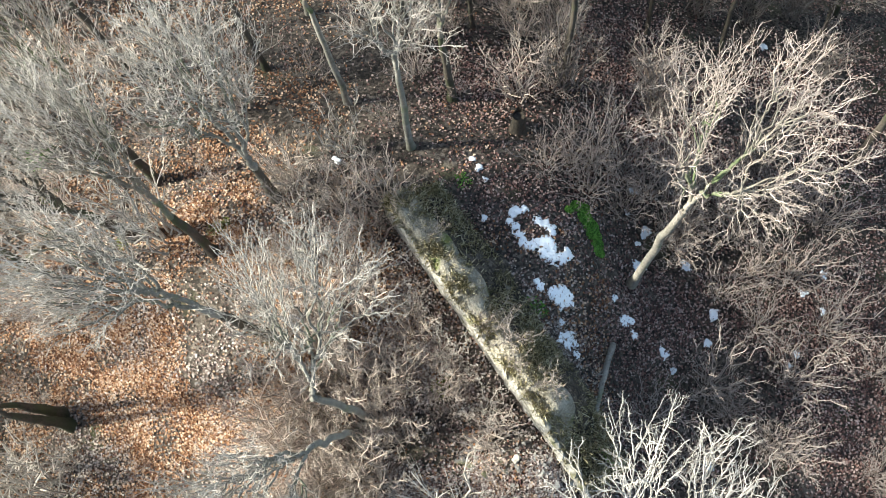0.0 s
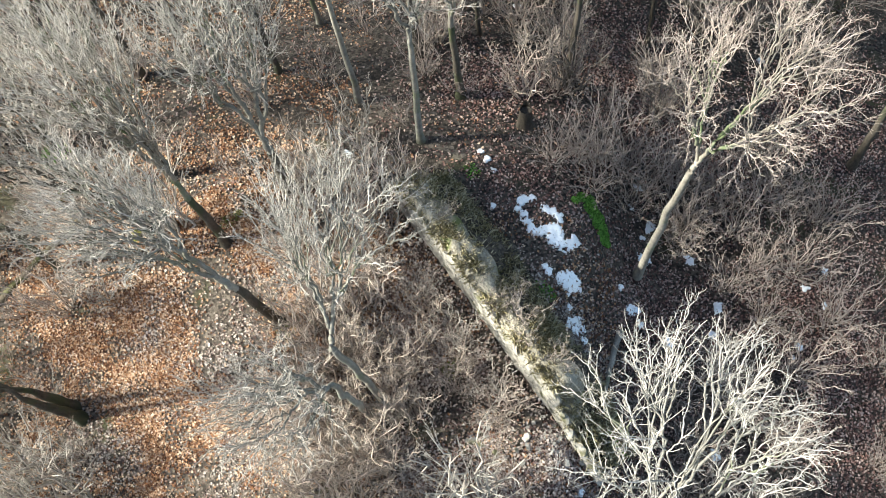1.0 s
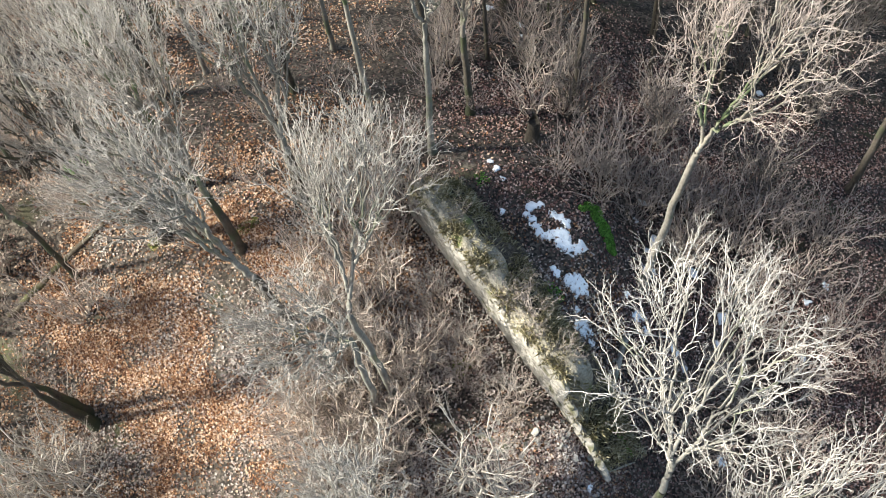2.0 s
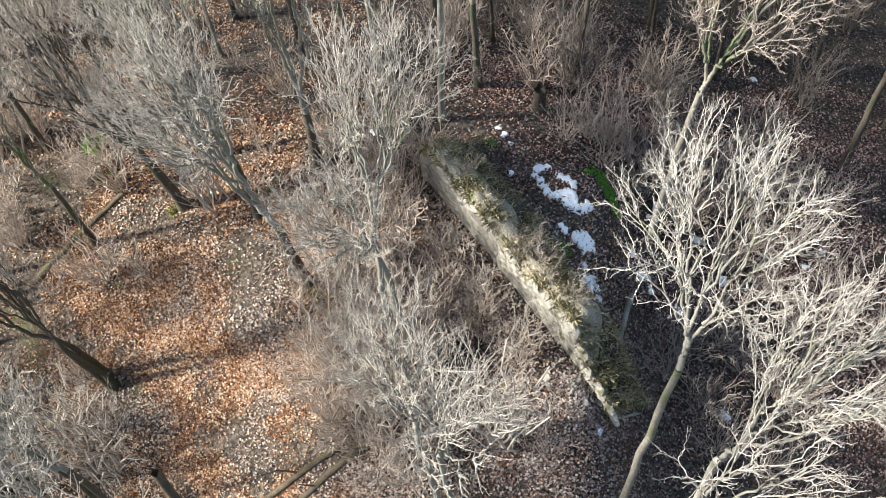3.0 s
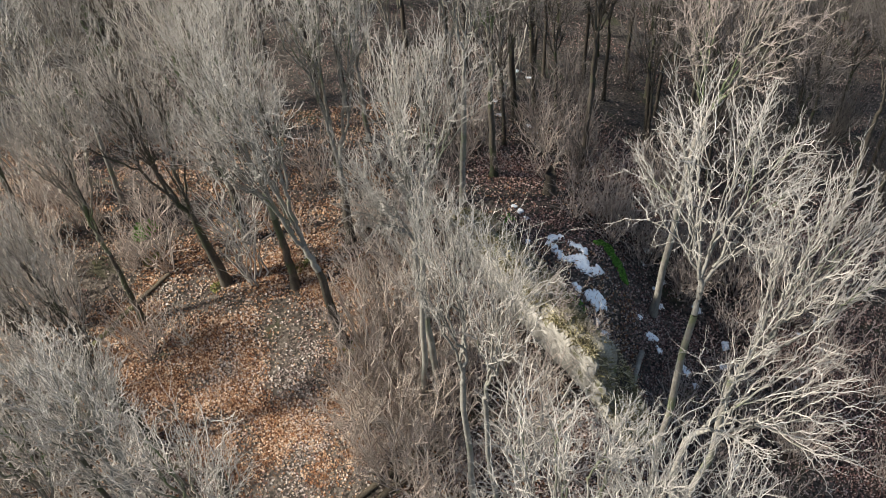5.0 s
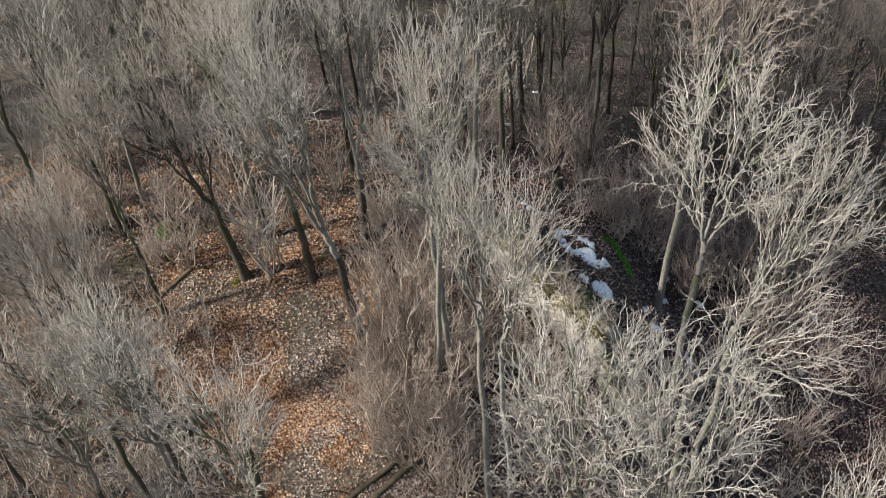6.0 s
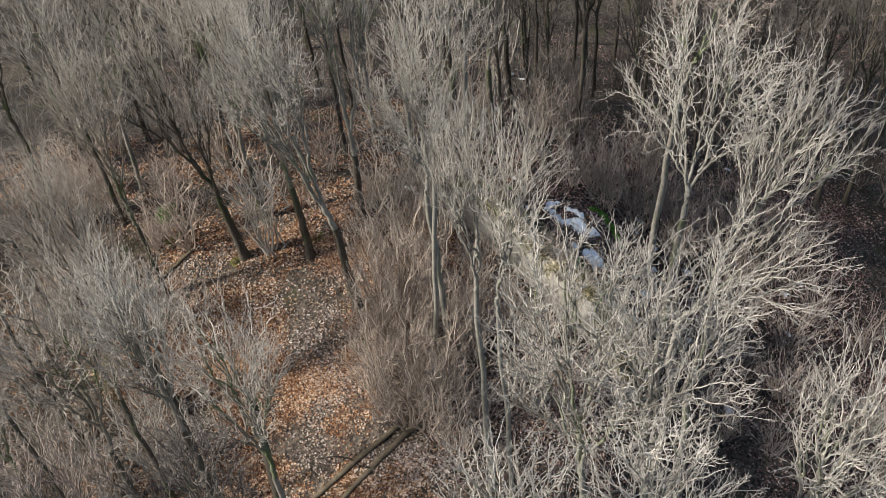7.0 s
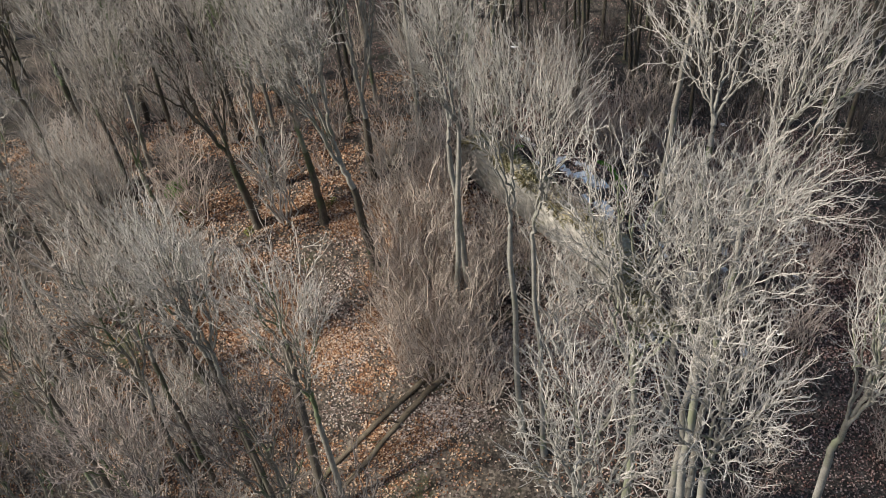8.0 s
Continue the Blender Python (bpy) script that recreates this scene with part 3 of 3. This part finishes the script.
        ob.rotation_euler = (rng.uniform(-0.4, 0.4), rng.uniform(-0.4, 0.4), rng.uniform(0, 6.3))
        ob.scale = (s * rng.uniform(0.9, 1.7), s, s * rng.uniform(0.35, 0.6))
        tagged(ob, "pale rubble stone fallen from the ruined wall", "stone", "fallen wall stones")


rubble()


# ---- logs, stump and snag ----
def log(label, a, b, r0, r1, seed, lift=0.0, knots=4, rise=0.0, mat=None):
    rng = np.random.default_rng(seed)
    root = new("fallen_log")
    mat = mat or LOGWOOD
    az, bz = ground(*a) + r0 * 0.7 + rise, ground(*b) + r1 * 0.7 + lift + rise
    root.location = (a[0], a[1], az)
    p = stem_curve(rng, (0, 0, 0), (b[0] - a[0], b[1] - a[1], bz - az), (0.03 * (b[1] - a[1]), 0.03 * (a[0] - b[0]), 0.0), 12, 0.05)
    for k in range(1, 12):
        if not lift:
            p[k, 2] = ground(a[0] + p[k, 0], a[1] + p[k, 1]) + rise + (r0 + (r1 - r0) * k / 12) * 0.7 - az
    r = np.linspace(r0, r1, 13) * (1 + 0.08 * rng.normal(size=13))
    v, q = tubes(p[None], r[None], 9)
    mesh_part("stem", quick_mesh("stem", v, q, mat), root)
    for end, k in ((p[0], 0), (p[-1], -1)):
        bm = bmesh.new()
        bmesh.ops.create_circle(bm, cap_ends=True, radius=r[k] * 0.97, segments=9)
        d = Vector(p[1] - p[0]) if k == 0 else Vector(p[-1] - p[-2])
        bmesh.ops.transform(bm, matrix=Matrix.Translation(end) @ d.to_track_quat("Z", "Y").to_matrix().to_4x4(), verts=bm.verts)
        part("cut_end", bm, BROKEN, root, "pale broken wood")
    bp, br = sprout(rng, p[None], r[None], knots, 0.3, 0.95, 0.9, 0.16, 4, 0.15, 0.12, 0.35, 0.02)
    for k in range(len(bp)):
        v, q = tubes(bp[k:k + 1], br[k:k + 1], 5)
        mesh_part("branch", quick_mesh("branch", v, q, mat), root)
    return tagged(root, label, "log", "fallen logs")


log("long fallen trunk lying across leaf litter", (-4.4, 0.1), (-14.0, -5.3), 0.15, 0.1, 1)
log("long mossy fallen trunk beside another log", (-5.2, -0.8), (-12.0, -5.6), 0.15, 0.1, 2)
log("thin dark fallen log on orange leaves", (-21.0, 6.7), (-16.9, 10.0), 0.15, 0.10, 3)
# log shape added in place of the wall's pale back top edge
log("log-shaped stand-in for the ruined wall's pale back edge", (-1.45, 7.75), (0.3, 6.35), 0.15, 0.1, 4, knots=2, rise=0.75, mat=BARK)
log("thin bare pole on the shaded slope", (-2.7, 28.2), (-1.6, 26.7), 0.12, 0.09, 5, knots=2)
log("pale crooked fallen stem with thin branches in the hollow", (4.05, 5.2), (3.3, 2.4), 0.13, 0.07, 7, lift=0.9, knots=6, mat=BARK)
log("thin stick lying behind the wall", (0.5, 5.25), (1.5, 5.2), 0.04, 0.03, 6, knots=1)


def broken_stem(name, label, x, y, height, r, lean, seed, bark):
    """A snapped dead trunk with a splintered top."""
    rng = random.Random(seed)
    root = new(name)
    root.location = (x, y, ground(x, y) - 0.2)
    bm = bmesh.new()
    rings, sides = 9, 11
    grid = []
    for k in range(rings):
        f = k / (rings - 1)
        row = []
        for s in range(sides):
            a = s * 2 * math.pi / sides
            rr = r * (1 - 0.3 * f + 0.5 * max(0, 0.18 - f) / 0.18) * (1 + 0.10 * math.sin(3 * a + seed) + rng.uniform(-0.04, 0.04))
            zz = height * f + (rng.uniform(-0.12, 0.5) * r * 2.2 if k == rings - 1 else 0)
            row.append(bm.verts.new((rr * math.cos(a) + lean[0] * f, rr * math.sin(a) + lean[1] * f, zz)))
        grid.append(row)
    for k in range(rings - 1):
        for s in range(sides):
            bm.faces.new([grid[k][s], grid[k][(s + 1) % sides], grid[k + 1][(s + 1) % sides], grid[k + 1][s]])
    part("stem", bm, bark, root)
    bm = bmesh.new()
    core = bm.verts.new((lean[0], lean[1], height * 0.93))
    ring = [bm.verts.new((v[0], v[1], v[2] - 0.04)) for v in [(lean[0] + r * 0.62 * math.cos(s * 0.571), lean[1] + r * 0.62 * math.sin(s * 0.571), height + rng.uniform(-0.1, 0.2) * r) for s in range(11)]]
    for s in range(11):
        bm.faces.new([core, ring[s], ring[(s + 1) % 11]])
    part("splintered_top", bm, BROKEN if bark is not DARK_BARK else DARK_BARK, root, "splintered wood")
    return tagged(root, label, "stump" if name == "stump" else "snag")


broken_stem("stump", "dark rotten tree stump on red-brown leaves", 0.5, 13.2, 1.5, 0.34, (0.1, 0.0), 3, DARK_BARK)
broken_stem("snag", "tall snapped dead trunk above fallen logs", -11.3, -5.2, 12.0, 0.2, (0.4, 0.4), 5, DARK_BARK)


# ---- trees round the ruin ----
fan_tree("tall bare tree with pale sunlit broom-like crown", (2.7, -4.2), (3.08, -4.5, 13.0), (3.8, -2.4, 15.4), (2.85, 4.0), 380, 401, 0.14, bark=BARK, tip=0.009, low=-0.2)
fan_tree("bare tree with wide pale sunlit crown of curved limbs", (3.1, -7.4), (3.6, -6.8, 13.6), (5.4, -6.0, 17.4), (2.0, 3.0), 210, 402, 0.14, bark=BARK, low=-0.25)
fan_tree("low bare tree with crooked pale side limbs", (2.3, -8.1), (2.45, -8.0, 12.8), (4.2, -8.6, 15.5), (2.5, 2.4), 130, 403, 0.14, bark=BARK, fine=1, reach=0.34, low=-0.3)
fan_tree("broad bare tree with dense pale twigs", (-0.5, -12.3), (-0.6, -12.8, 12.5), (-0.8, -12.6, 18.6), (2.5, 4.0), 380, 404, 0.16, low=-0.5)
fan_tree("tall bare tree with long drooping pale limbs", (1.0, -12.4), (0.9, -12.8, 12.5), (0.95, -13.4, 18.9), (2.2, 3.8), 290, 405, 0.16, low=-0.5)
fan_tree("bare tree with dense grey twigs beside fallen logs", (-2.6, -16.0), (-2.6, -16.6, 14.0), (-2.5, -16.9, 18.4), (2.0, 3.5), 270, 406, 0.15, low=-0.5)
fan_tree("bare tree with grey upright twigs", (0.2, -15.6), (0.3, -15.9, 14.5), (0.2, -16.3, 18.2), (2.0, 3.3), 250, 407, 0.15, low=-0.5)
fan_tree("tall bare tree with yellowish pale twisted limbs", (3.6, -14.8), (3.5, -15.2, 13.5), (3.9, -15.7, 18.8), (1.7, 3.9), 200, 408, 0.15)
fan_tree("slender bare tree with few upright twigs", (-2.2, -5.6), (-2.4, -6.1, 11.5), (-1.75, -7.3, 17.6), (1.8, 3.5), 75, 409, 0.10, fine=1)
fan_tree("bare grey tree growing against the ruined wall", (-4.4, 2.1), (-4.6, 1.3, 8.2), (-3.9, 2.7, 14.0), (2.3, 3.0), 240, 410, 0.14)
fan_tree("slim bare tree with pale upright crown", (-5.0, 1.7), (-4.2, -0.2, 10.5), (-4.6, -2.0, 15.2), (1.7, 3.0), 180, 411, 0.12)
fan_tree("dark-trunked bare tree among orange leaves", (-8.5, 5.2), (-8.7, 4.6, 3.2), (-10.1, 3.6, 11.4), (2.25, 4.3), 330, 412, 0.21, bark=DARK_BARK)
fan_tree("tall pale-barked bare tree on the shaded slope", (4.8, 7.7), (5.2, 6.6, 7.6), (6.3, 6.8, 12.4), (2.8, 3.7), 360, 413, 0.16, twig=BROWN_TWIG, bark=BARK, limb=LIMB_DARK, tip=0.0085, fine=3, low=-0.35)
fan_tree("slim dark bare tree above leaf litter", (-10.8, 8.4), (-10.9, 8.2, 2.0), (-11.2, 7.6, 11.6), (2.3, 3.6), 220, 414, 0.20, bark=DARK_BARK, limb=LIMB_DARK)
fan_tree("stout dark bare tree with low curved limbs", (-14.1, 9.2), (-14.3, 8.7, 0.6), (-14.8, 7.6, 8.6), (2.9, 5.4), 260, 415, 0.25, twig=GREY_TWIG, bark=DARK_BARK, limb=DARK_BARK)
fan_tree("dark bare tree with mossy foot", (-13.3, 11.3), (-13.3, 11.2, 0.5), (-13.3, 10.8, 10.6), (2.6, 4.4), 240, 416, 0.22, twig=GREY_TWIG, bark=DARK_BARK, limb=LIMB_DARK)
fan_tree("bare grey tree behind the leaf clearing", (-8.4, 10.3), (-8.2, 9.9, 2.0), (-7.4, 8.6, 12.6), (2.3, 3.8), 240, 417, 0.21, bark=DARK_BARK)
fan_tree("bare tree with bright twigs over the wall's end", (-3.4, 12.2), (-3.0, 11.6, 6.0), (-2.4, 10.9, 11.2), (2.0, 3.2), 180, 418, 0.14, twig=GREY_TWIG)
fan_tree("dark leaning bare tree with sparse limbs", (-17.2, 2.7), (-17.4, 2.5, -2.5), (-18.4, 1.2, 7.6), (2.4, 4.2), 150, 419, 0.27, twig=GREY_TWIG, bark=DARK_BARK, limb=DARK_BARK)
fan_tree("dark bare tree with pale dead boughs at its foot", (-16.9, 2.3), (-17.3, 2.0, -1.5), (-18.8, 2.6, 7.0), (2.2, 4.0), 110, 424, 0.24, twig=GREY_TWIG, bark=DARK_BARK, limb=DARK_BARK)
fan_tree("bare tree with light grey boughs on the far slope", (-2.0, 14.6), (-2.0, 14.4, 2.5), (-2.0, 14.2, 9.0), (2.2, 3.8), 170, 425, 0.17, twig=GREY_TWIG, bark=DARK_BARK, limb=LIMB_DARK)
fan_tree("bare tree with light grey boughs on the far slope", (-3.8, 17.4), (-3.8, 17.2, 2.0), (-3.7, 17.0, 8.6), (2.4, 4.0), 170, 426, 0.17, twig=GREY_TWIG, bark=DARK_BARK, limb=LIMB_DARK)
fan_tree("tall bare grey tree with upright limbs", (-18.0, 8.0), (-18.0, 7.8, 0.5), (-17.2, 6.0, 9.6), (2.3, 3.8), 170, 420, 0.14, twig=GREY_TWIG, bark=DARK_BARK, limb=LIMB_DARK)
# the next two have the slope's shade put into their twig colour
fan_tree("tall dark bare tree on the far slope", (2.3, 16.2), (2.6, 16.0, 3.0), (2.9, 15.6, 8.6), (2.0, 3.8), 120, 421, 0.14, twig=SHADE_TWIG, bark=DARK_BARK, limb=DARK_BARK)
fan_tree("tall dark bare tree on the eastern slope", (14.9, 14.4), (14.9, 14.4, -1.0), (15.0, 14.2, 5.6), (2.8, 4.0), 150, 422, 0.19, twig=SHADE_TWIG, bark=DARK_BARK, limb=DARK_BARK)
fan_tree("slender bare tree with upright pale twigs", (-3.0, -4.6), (-3.0, -5.2, 11.0), (-3.2, -5.5, 16.4), (1.5, 3.4), 110, 423, 0.12)
# bushy crowns below the clearing: foot, crown's middle, its radii
BUSHY = [((-9.6, -8.2), (-9.7, -8.9, 12.6), (2.0, 3.8)), ((-12.7, -6.4), (-12.8, -7.0, 12.4), (2.0, 3.6)), ((-15.4, -6.4), (-15.3, -7.1, 11.8), (2.1, 3.8)), ((-10.5, -11.2), (-10.5, -11.9, 12.0), (2.1, 3.8)),
         ((-14.3, -11.4), (-14.4, -12.0, 11.4), (2.2, 3.8)), ((-13.8, -4.2), (-13.7, -4.9, 11.0), (1.8, 3.6)), ((-18.6, -6.8), (-18.5, -7.4, 10.8), (2.2, 3.8)), ((-17.4, -11.2), (-17.4, -11.8, 11.0), (2.2, 3.8)),
         ((-12.4, -14.0), (-12.4, -14.6, 11.8), (2.1, 3.6)), ((-8.2, -14.2), (-8.2, -14.8, 11.2), (1.8, 3.4)), ((-16.4, -2.6), (-16.4, -3.2, 8.4), (1.9, 3.4)), ((-20.6, -3.0), (-20.6, -3.6, 8.8), (2.2, 3.8)),
         ((-21.6, -9.8), (-21.5, -10.4, 10.4), (2.3, 3.8)), ((-22.4, 2.4), (-22.3, 1.8, 8.0), (2.3, 4.2)), ((-23.4, 7.2), (-23.2, 6.6, 8.4), (2.4, 4.4)), ((-19.8, -13.0), (-19.8, -13.6, 10.6), (2.2, 3.8)),
         ((-24.6, -5.6), (-24.5, -6.2, 9.4), (2.3, 4.0)), ((-20.6, 12.4), (-20.4, 11.8, 9.4), (2.5, 4.4)), ((-6.0, 14.4), (-5.9, 13.8, 11.4), (2.3, 4.0)), ((-9.6, 16.4), (-9.5, 15.9, 11.0), (2.5, 4.2)), ((-15.6, 16.8), (-15.5, 16.2, 10.6), (2.6, 4.4))]
# southern crowns mix in shade-darkened twigs, which paints dark gaps among them
for k, (foot, mid, size) in enumerate(BUSHY):
    fan_tree("bushy bare grey-brown tree with tangled fine twigs", foot, ((foot[0] + mid[0]) / 2, (foot[1] + mid[1]) / 2, mid[2] - size[1] * 1.6), mid, size, 170 if k < 6 else 140, 500 + k, 0.13,
             (SHADE_TWIG if k % 2 or k in (8, 12) else BROWN_TWIG) if foot[1] < -9 else (GREY_TWIG, TWIG, GREY_TWIG, BROWN_TWIG)[k % 4], DARK_BARK if k % 3 else BARK, LIMB if k % 2 and foot[1] > -9 else LIMB_DARK, 0.0125, 0.3, 2, 1, -0.2)

# ---- the woods farther off: a few grown forms, repeated ----
MID = [(18, 2.6, 6, 0.16, 170), (16, 2.2, 5, 0.13, 140), (18, 2.8, 6, 0.15, 170), (17, 2.8, 5, 0.15, 130), (15, 2.4, 4, 0.12, 110), (18, 3.0, 6, 0.16, 140), (17, 2.8, 6, 0.14, 120), (16, 2.8, 5, 0.13, 120)]
FORMS = []
# forms 2, 6 and 7 carry shade in their twig and limb colours
for k, (hgt, spr, fk, gth, ends) in enumerate(MID):
    x, y = 40 + 6 * k, 60
    g = ground(x, y)
    FORMS.append(fan_tree("bare grey woodland tree among many others", (x, y), (x + 0.2, y, g + fk), (x + 0.4, y, g + hgt * 0.72), (spr, hgt * 0.3), ends, 200 + k, gth, SHADE_TWIG if k in (2, 6, 7) else GREY_TWIG,
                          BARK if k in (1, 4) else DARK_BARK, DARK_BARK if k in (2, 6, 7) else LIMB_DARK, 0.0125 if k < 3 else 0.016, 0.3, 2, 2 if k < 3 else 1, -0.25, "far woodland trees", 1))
wood = random.Random(77)
placed = [(t.location.x, t.location.y) for t in bpy.data.objects if t.name.split(".")[0] == "tree"]


def clear_of(x, y, gap):
    if -23 < x < (13 if y < 9 else 9) and -18 < y < 14:
        return False
    if -3 < x < 13 and 5 < y < 19:
        return False
    if abs(x + 3) < 5 and y < -14:
        return False
    return all((x - a) ** 2 + (y - b) ** 2 > gap * gap for a, b in placed)


while len(placed) < 310:
    x, y = wood.uniform(-56, 46), wood.uniform(-24, 76)
    if x > 12 and y < 4 and wood.random() < 0.5:
        continue
    near = y < 28 and -30 < x < 20
    if clear_of(x, y, (2.2 if x < -4 else 3.0) if y < 30 else 3.2):
        placed.append((x, y))
        s = wood.uniform(0.8, 1.12)
        # trees on the east take the forms with shade in their colours
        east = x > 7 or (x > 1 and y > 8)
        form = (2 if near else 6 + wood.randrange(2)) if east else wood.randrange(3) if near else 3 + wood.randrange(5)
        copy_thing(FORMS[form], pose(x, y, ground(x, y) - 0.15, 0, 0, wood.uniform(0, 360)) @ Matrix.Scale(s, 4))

# extra far-slope trees, shade put into their twig and limb colours
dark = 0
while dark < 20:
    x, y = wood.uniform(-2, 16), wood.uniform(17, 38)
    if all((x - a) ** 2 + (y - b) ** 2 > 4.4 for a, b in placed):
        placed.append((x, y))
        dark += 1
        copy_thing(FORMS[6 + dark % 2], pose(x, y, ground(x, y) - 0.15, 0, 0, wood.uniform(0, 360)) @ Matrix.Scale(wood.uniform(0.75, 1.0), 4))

# ---- undergrowth ----
# the 7.5 m form has shade put into its twig colour
SHRUBS = [young_tree("thin grey-brown bare shrub in leaf litter", 300 + k, h, r, n, tw) for k, (h, r, n, tw) in enumerate(
    [(3.2, 1.3, 9, BROWN_TWIG), (4.5, 1.6, 10, GREY_TWIG), (2.4, 1.1, 8, BROWN_TWIG), (8.0, 2.0, 12, GREY_TWIG), (5.6, 1.7, 14, TAN_TWIG), (7.5, 2.1, 15, SHADE_TWIG), (4.0, 1.9, 18, BROWN_TWIG)])]
for k, s in enumerate(SHRUBS):
    x, y = [(-4.4, 8.4), (-7.0, 9.6), (-16.5, 12.5), (-19.4, -5.0), (-7.9, 0.9), (-22.6, -1.2), (7.0, 10.4)][k]
    s.location = (x, y, ground(x, y))
bush = random.Random(55)
spots = [(-5.2, 0.9), (-6.4, 1.2), (-7.6, 2.0), (-5.8, 2.4), (-7.0, 3.2), (-4.9, 3.8), (-6.2, 4.2), (-7.3, 4.6), (-5.3, 5.4), (-6.6, 5.8), (-4.9, 6.8), (-6.0, 7.4), (-4.2, -0.2), (-3.4, 1.4),
         (-16.5, -1.0), (-18.0, -5.6), (-16.0, -6.8), (-13.6, -8.0), (-16.2, -11.0), (-13.0, -11.4), (-20.2, -10.0), (-16.8, 0.8), (-18.2, 0.2), (-19.6, -1.0), (-15.6, -3.4), (-17.8, -8.8), (-21.2, -7.4), (-14.8, -12.6), (-21.0, 0.6), (-23.6, 1.8), (-18.0, 2.8), (-20.4, -4.4), (-23.8, -4.4), (-14.6, -5.6),
         (-3.0, -1.6), (-3.4, 3.2), (-2.2, 2.4), (-15.8, 6.6), (-17.5, 6.4), (-13.4, 12.5), (-10.6, 11.0), (-17.0, 10.4), (-19.6, 6.2), (-21.6, 8.4), (-18.8, 10.6), (-23.0, 12.4), (-24.4, 9.0), (-16.0, 16.6), (-19.0, 16.2), (-22.4, 15.4), (-26.0, 12.0), (-25.2, 5.6), (-13.0, 17.0), (-10.2, 14.6), (-7.6, 15.8), (-1.2, -1.4), (0.4, -1.8), (2.3, 16.0), (3.4, 12.4), (1.6, 11.6), (-4.2, 13.4), (-5.8, 12.0), (8.5, 11.5),
         (9.8, 8.6), (7.8, 4.0), (6.8, 1.2), (5.4, 2.6), (9.2, -1.0), (-20.5, 4.4), (-22.0, 10.8), (1.5, 3.6), (0.3, 5.2)]
for _ in range(900):
    if len(spots) >= 142:
        break
    x, y = bush.uniform(-32, 22), bush.uniform(-9, 34)
    if (-15.5 < x < -3 and -10 < y < 8.5) or (-4.5 < x < 4.5 and -0.5 < y < 13):
        continue
    if all((x - a) ** 2 + (y - b) ** 2 > 4.0 for a, b in spots):
        spots.append((x, y))
brush = [(-7.0 + 0.65 * (k % 6) + bush.uniform(-0.4, 0.4), 0.2 + 1.5 * (k // 6) + bush.uniform(-0.5, 0.5)) for k in range(18)]
brush += [(bush.uniform(-26, -17), bush.uniform(3, 16)) for _ in range(18)] + [(bush.uniform(-8.5, -4), bush.uniform(6.5, 13)) for _ in range(10)]
spots += [(-6.2, -1.2), (-5.0, -2.2), (-4.2, -2.8), (-7.2, -0.6), (-5.6, 0.2), (5.6, 11.6), (7.4, 12.2), (9.0, 10.2), (9.8, 6.4), (11.4, 8.6), (11.0, 4.4), (10.4, 1.6), (8.6, 3.0), (7.2, -0.4),
          (4.6, 12.4), (2.6, 12.2), (3.2, 10.9), (12.6, 6.4), (8.4, 7.6), (12.8, 11.0), (10.6, 12.0), (6.4, 9.6), (4.6, 10.6)]
for i, (x, y) in enumerate(spots):
    tall = 4 if 141 < i < 147 else (4 if i < 14 else 3 - 2 * (i % 3 == 0)) if i < 34 else (2 if i > 69 and i < 72 else 4 * (i % 2) if 40 < i < 55 else bush.randrange(5))
    size = bush.uniform(0.75, 1.15)
    # beyond y = 13 shrubs here use the form with shade in its colour
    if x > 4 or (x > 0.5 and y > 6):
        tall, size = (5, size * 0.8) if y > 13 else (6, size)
    copy_thing(SHRUBS[tall], pose(x, y, ground(x, y), 0, 0, bush.uniform(0, 360)) @ Matrix.Scale(size, 4))
for i, (x, y) in enumerate(brush):
    copy_thing(SHRUBS[(4, 0, 4, 2)[i % 4]], pose(x, y, ground(x, y), 0, 0, bush.uniform(0, 360)) @ Matrix.Scale(bush.uniform(0.5, 0.85), 4))
for k in range(9):                                # grey rods growing along the foot of the wall
    q = WALL_A + W_DIR * (3.4 + 0.75 * k) + W_NRM * (1.1 + 0.5 * (k * 7 % 3))
    copy_thing(SHRUBS[(1, 4, 0)[k % 3]], pose(q[0], q[1], ground(*q), 0, 0, 97 * k) @ Matrix.Scale(0.62 + 0.05 * (k % 4), 4))
for k in range(16):                               # thin brush on the shaded slope
    x, y = -3.5 + 1.9 * (k % 6) + bush.uniform(-0.6, 0.6), 15.5 + 2.6 * (k // 6) + bush.uniform(-0.8, 0.8)
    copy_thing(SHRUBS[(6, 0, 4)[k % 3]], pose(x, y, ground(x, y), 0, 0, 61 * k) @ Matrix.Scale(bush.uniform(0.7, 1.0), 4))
for k, (along, back, size) in enumerate([(5.9, 0.5, 0.75), (6.6, 0.8, 0.85), (7.3, 0.4, 0.6), (2.2, 0.9, 0.5), (8.6, 0.9, 0.6)]):
    q = WALL_A + W_DIR * along - W_NRM * back
    copy_thing(SHRUBS[(2, 0, 2, 2, 0)[k]], pose(q[0], q[1], wall_top(along) - 0.1, 0, 0, 70 * k) @ Matrix.Scale(size, 4))
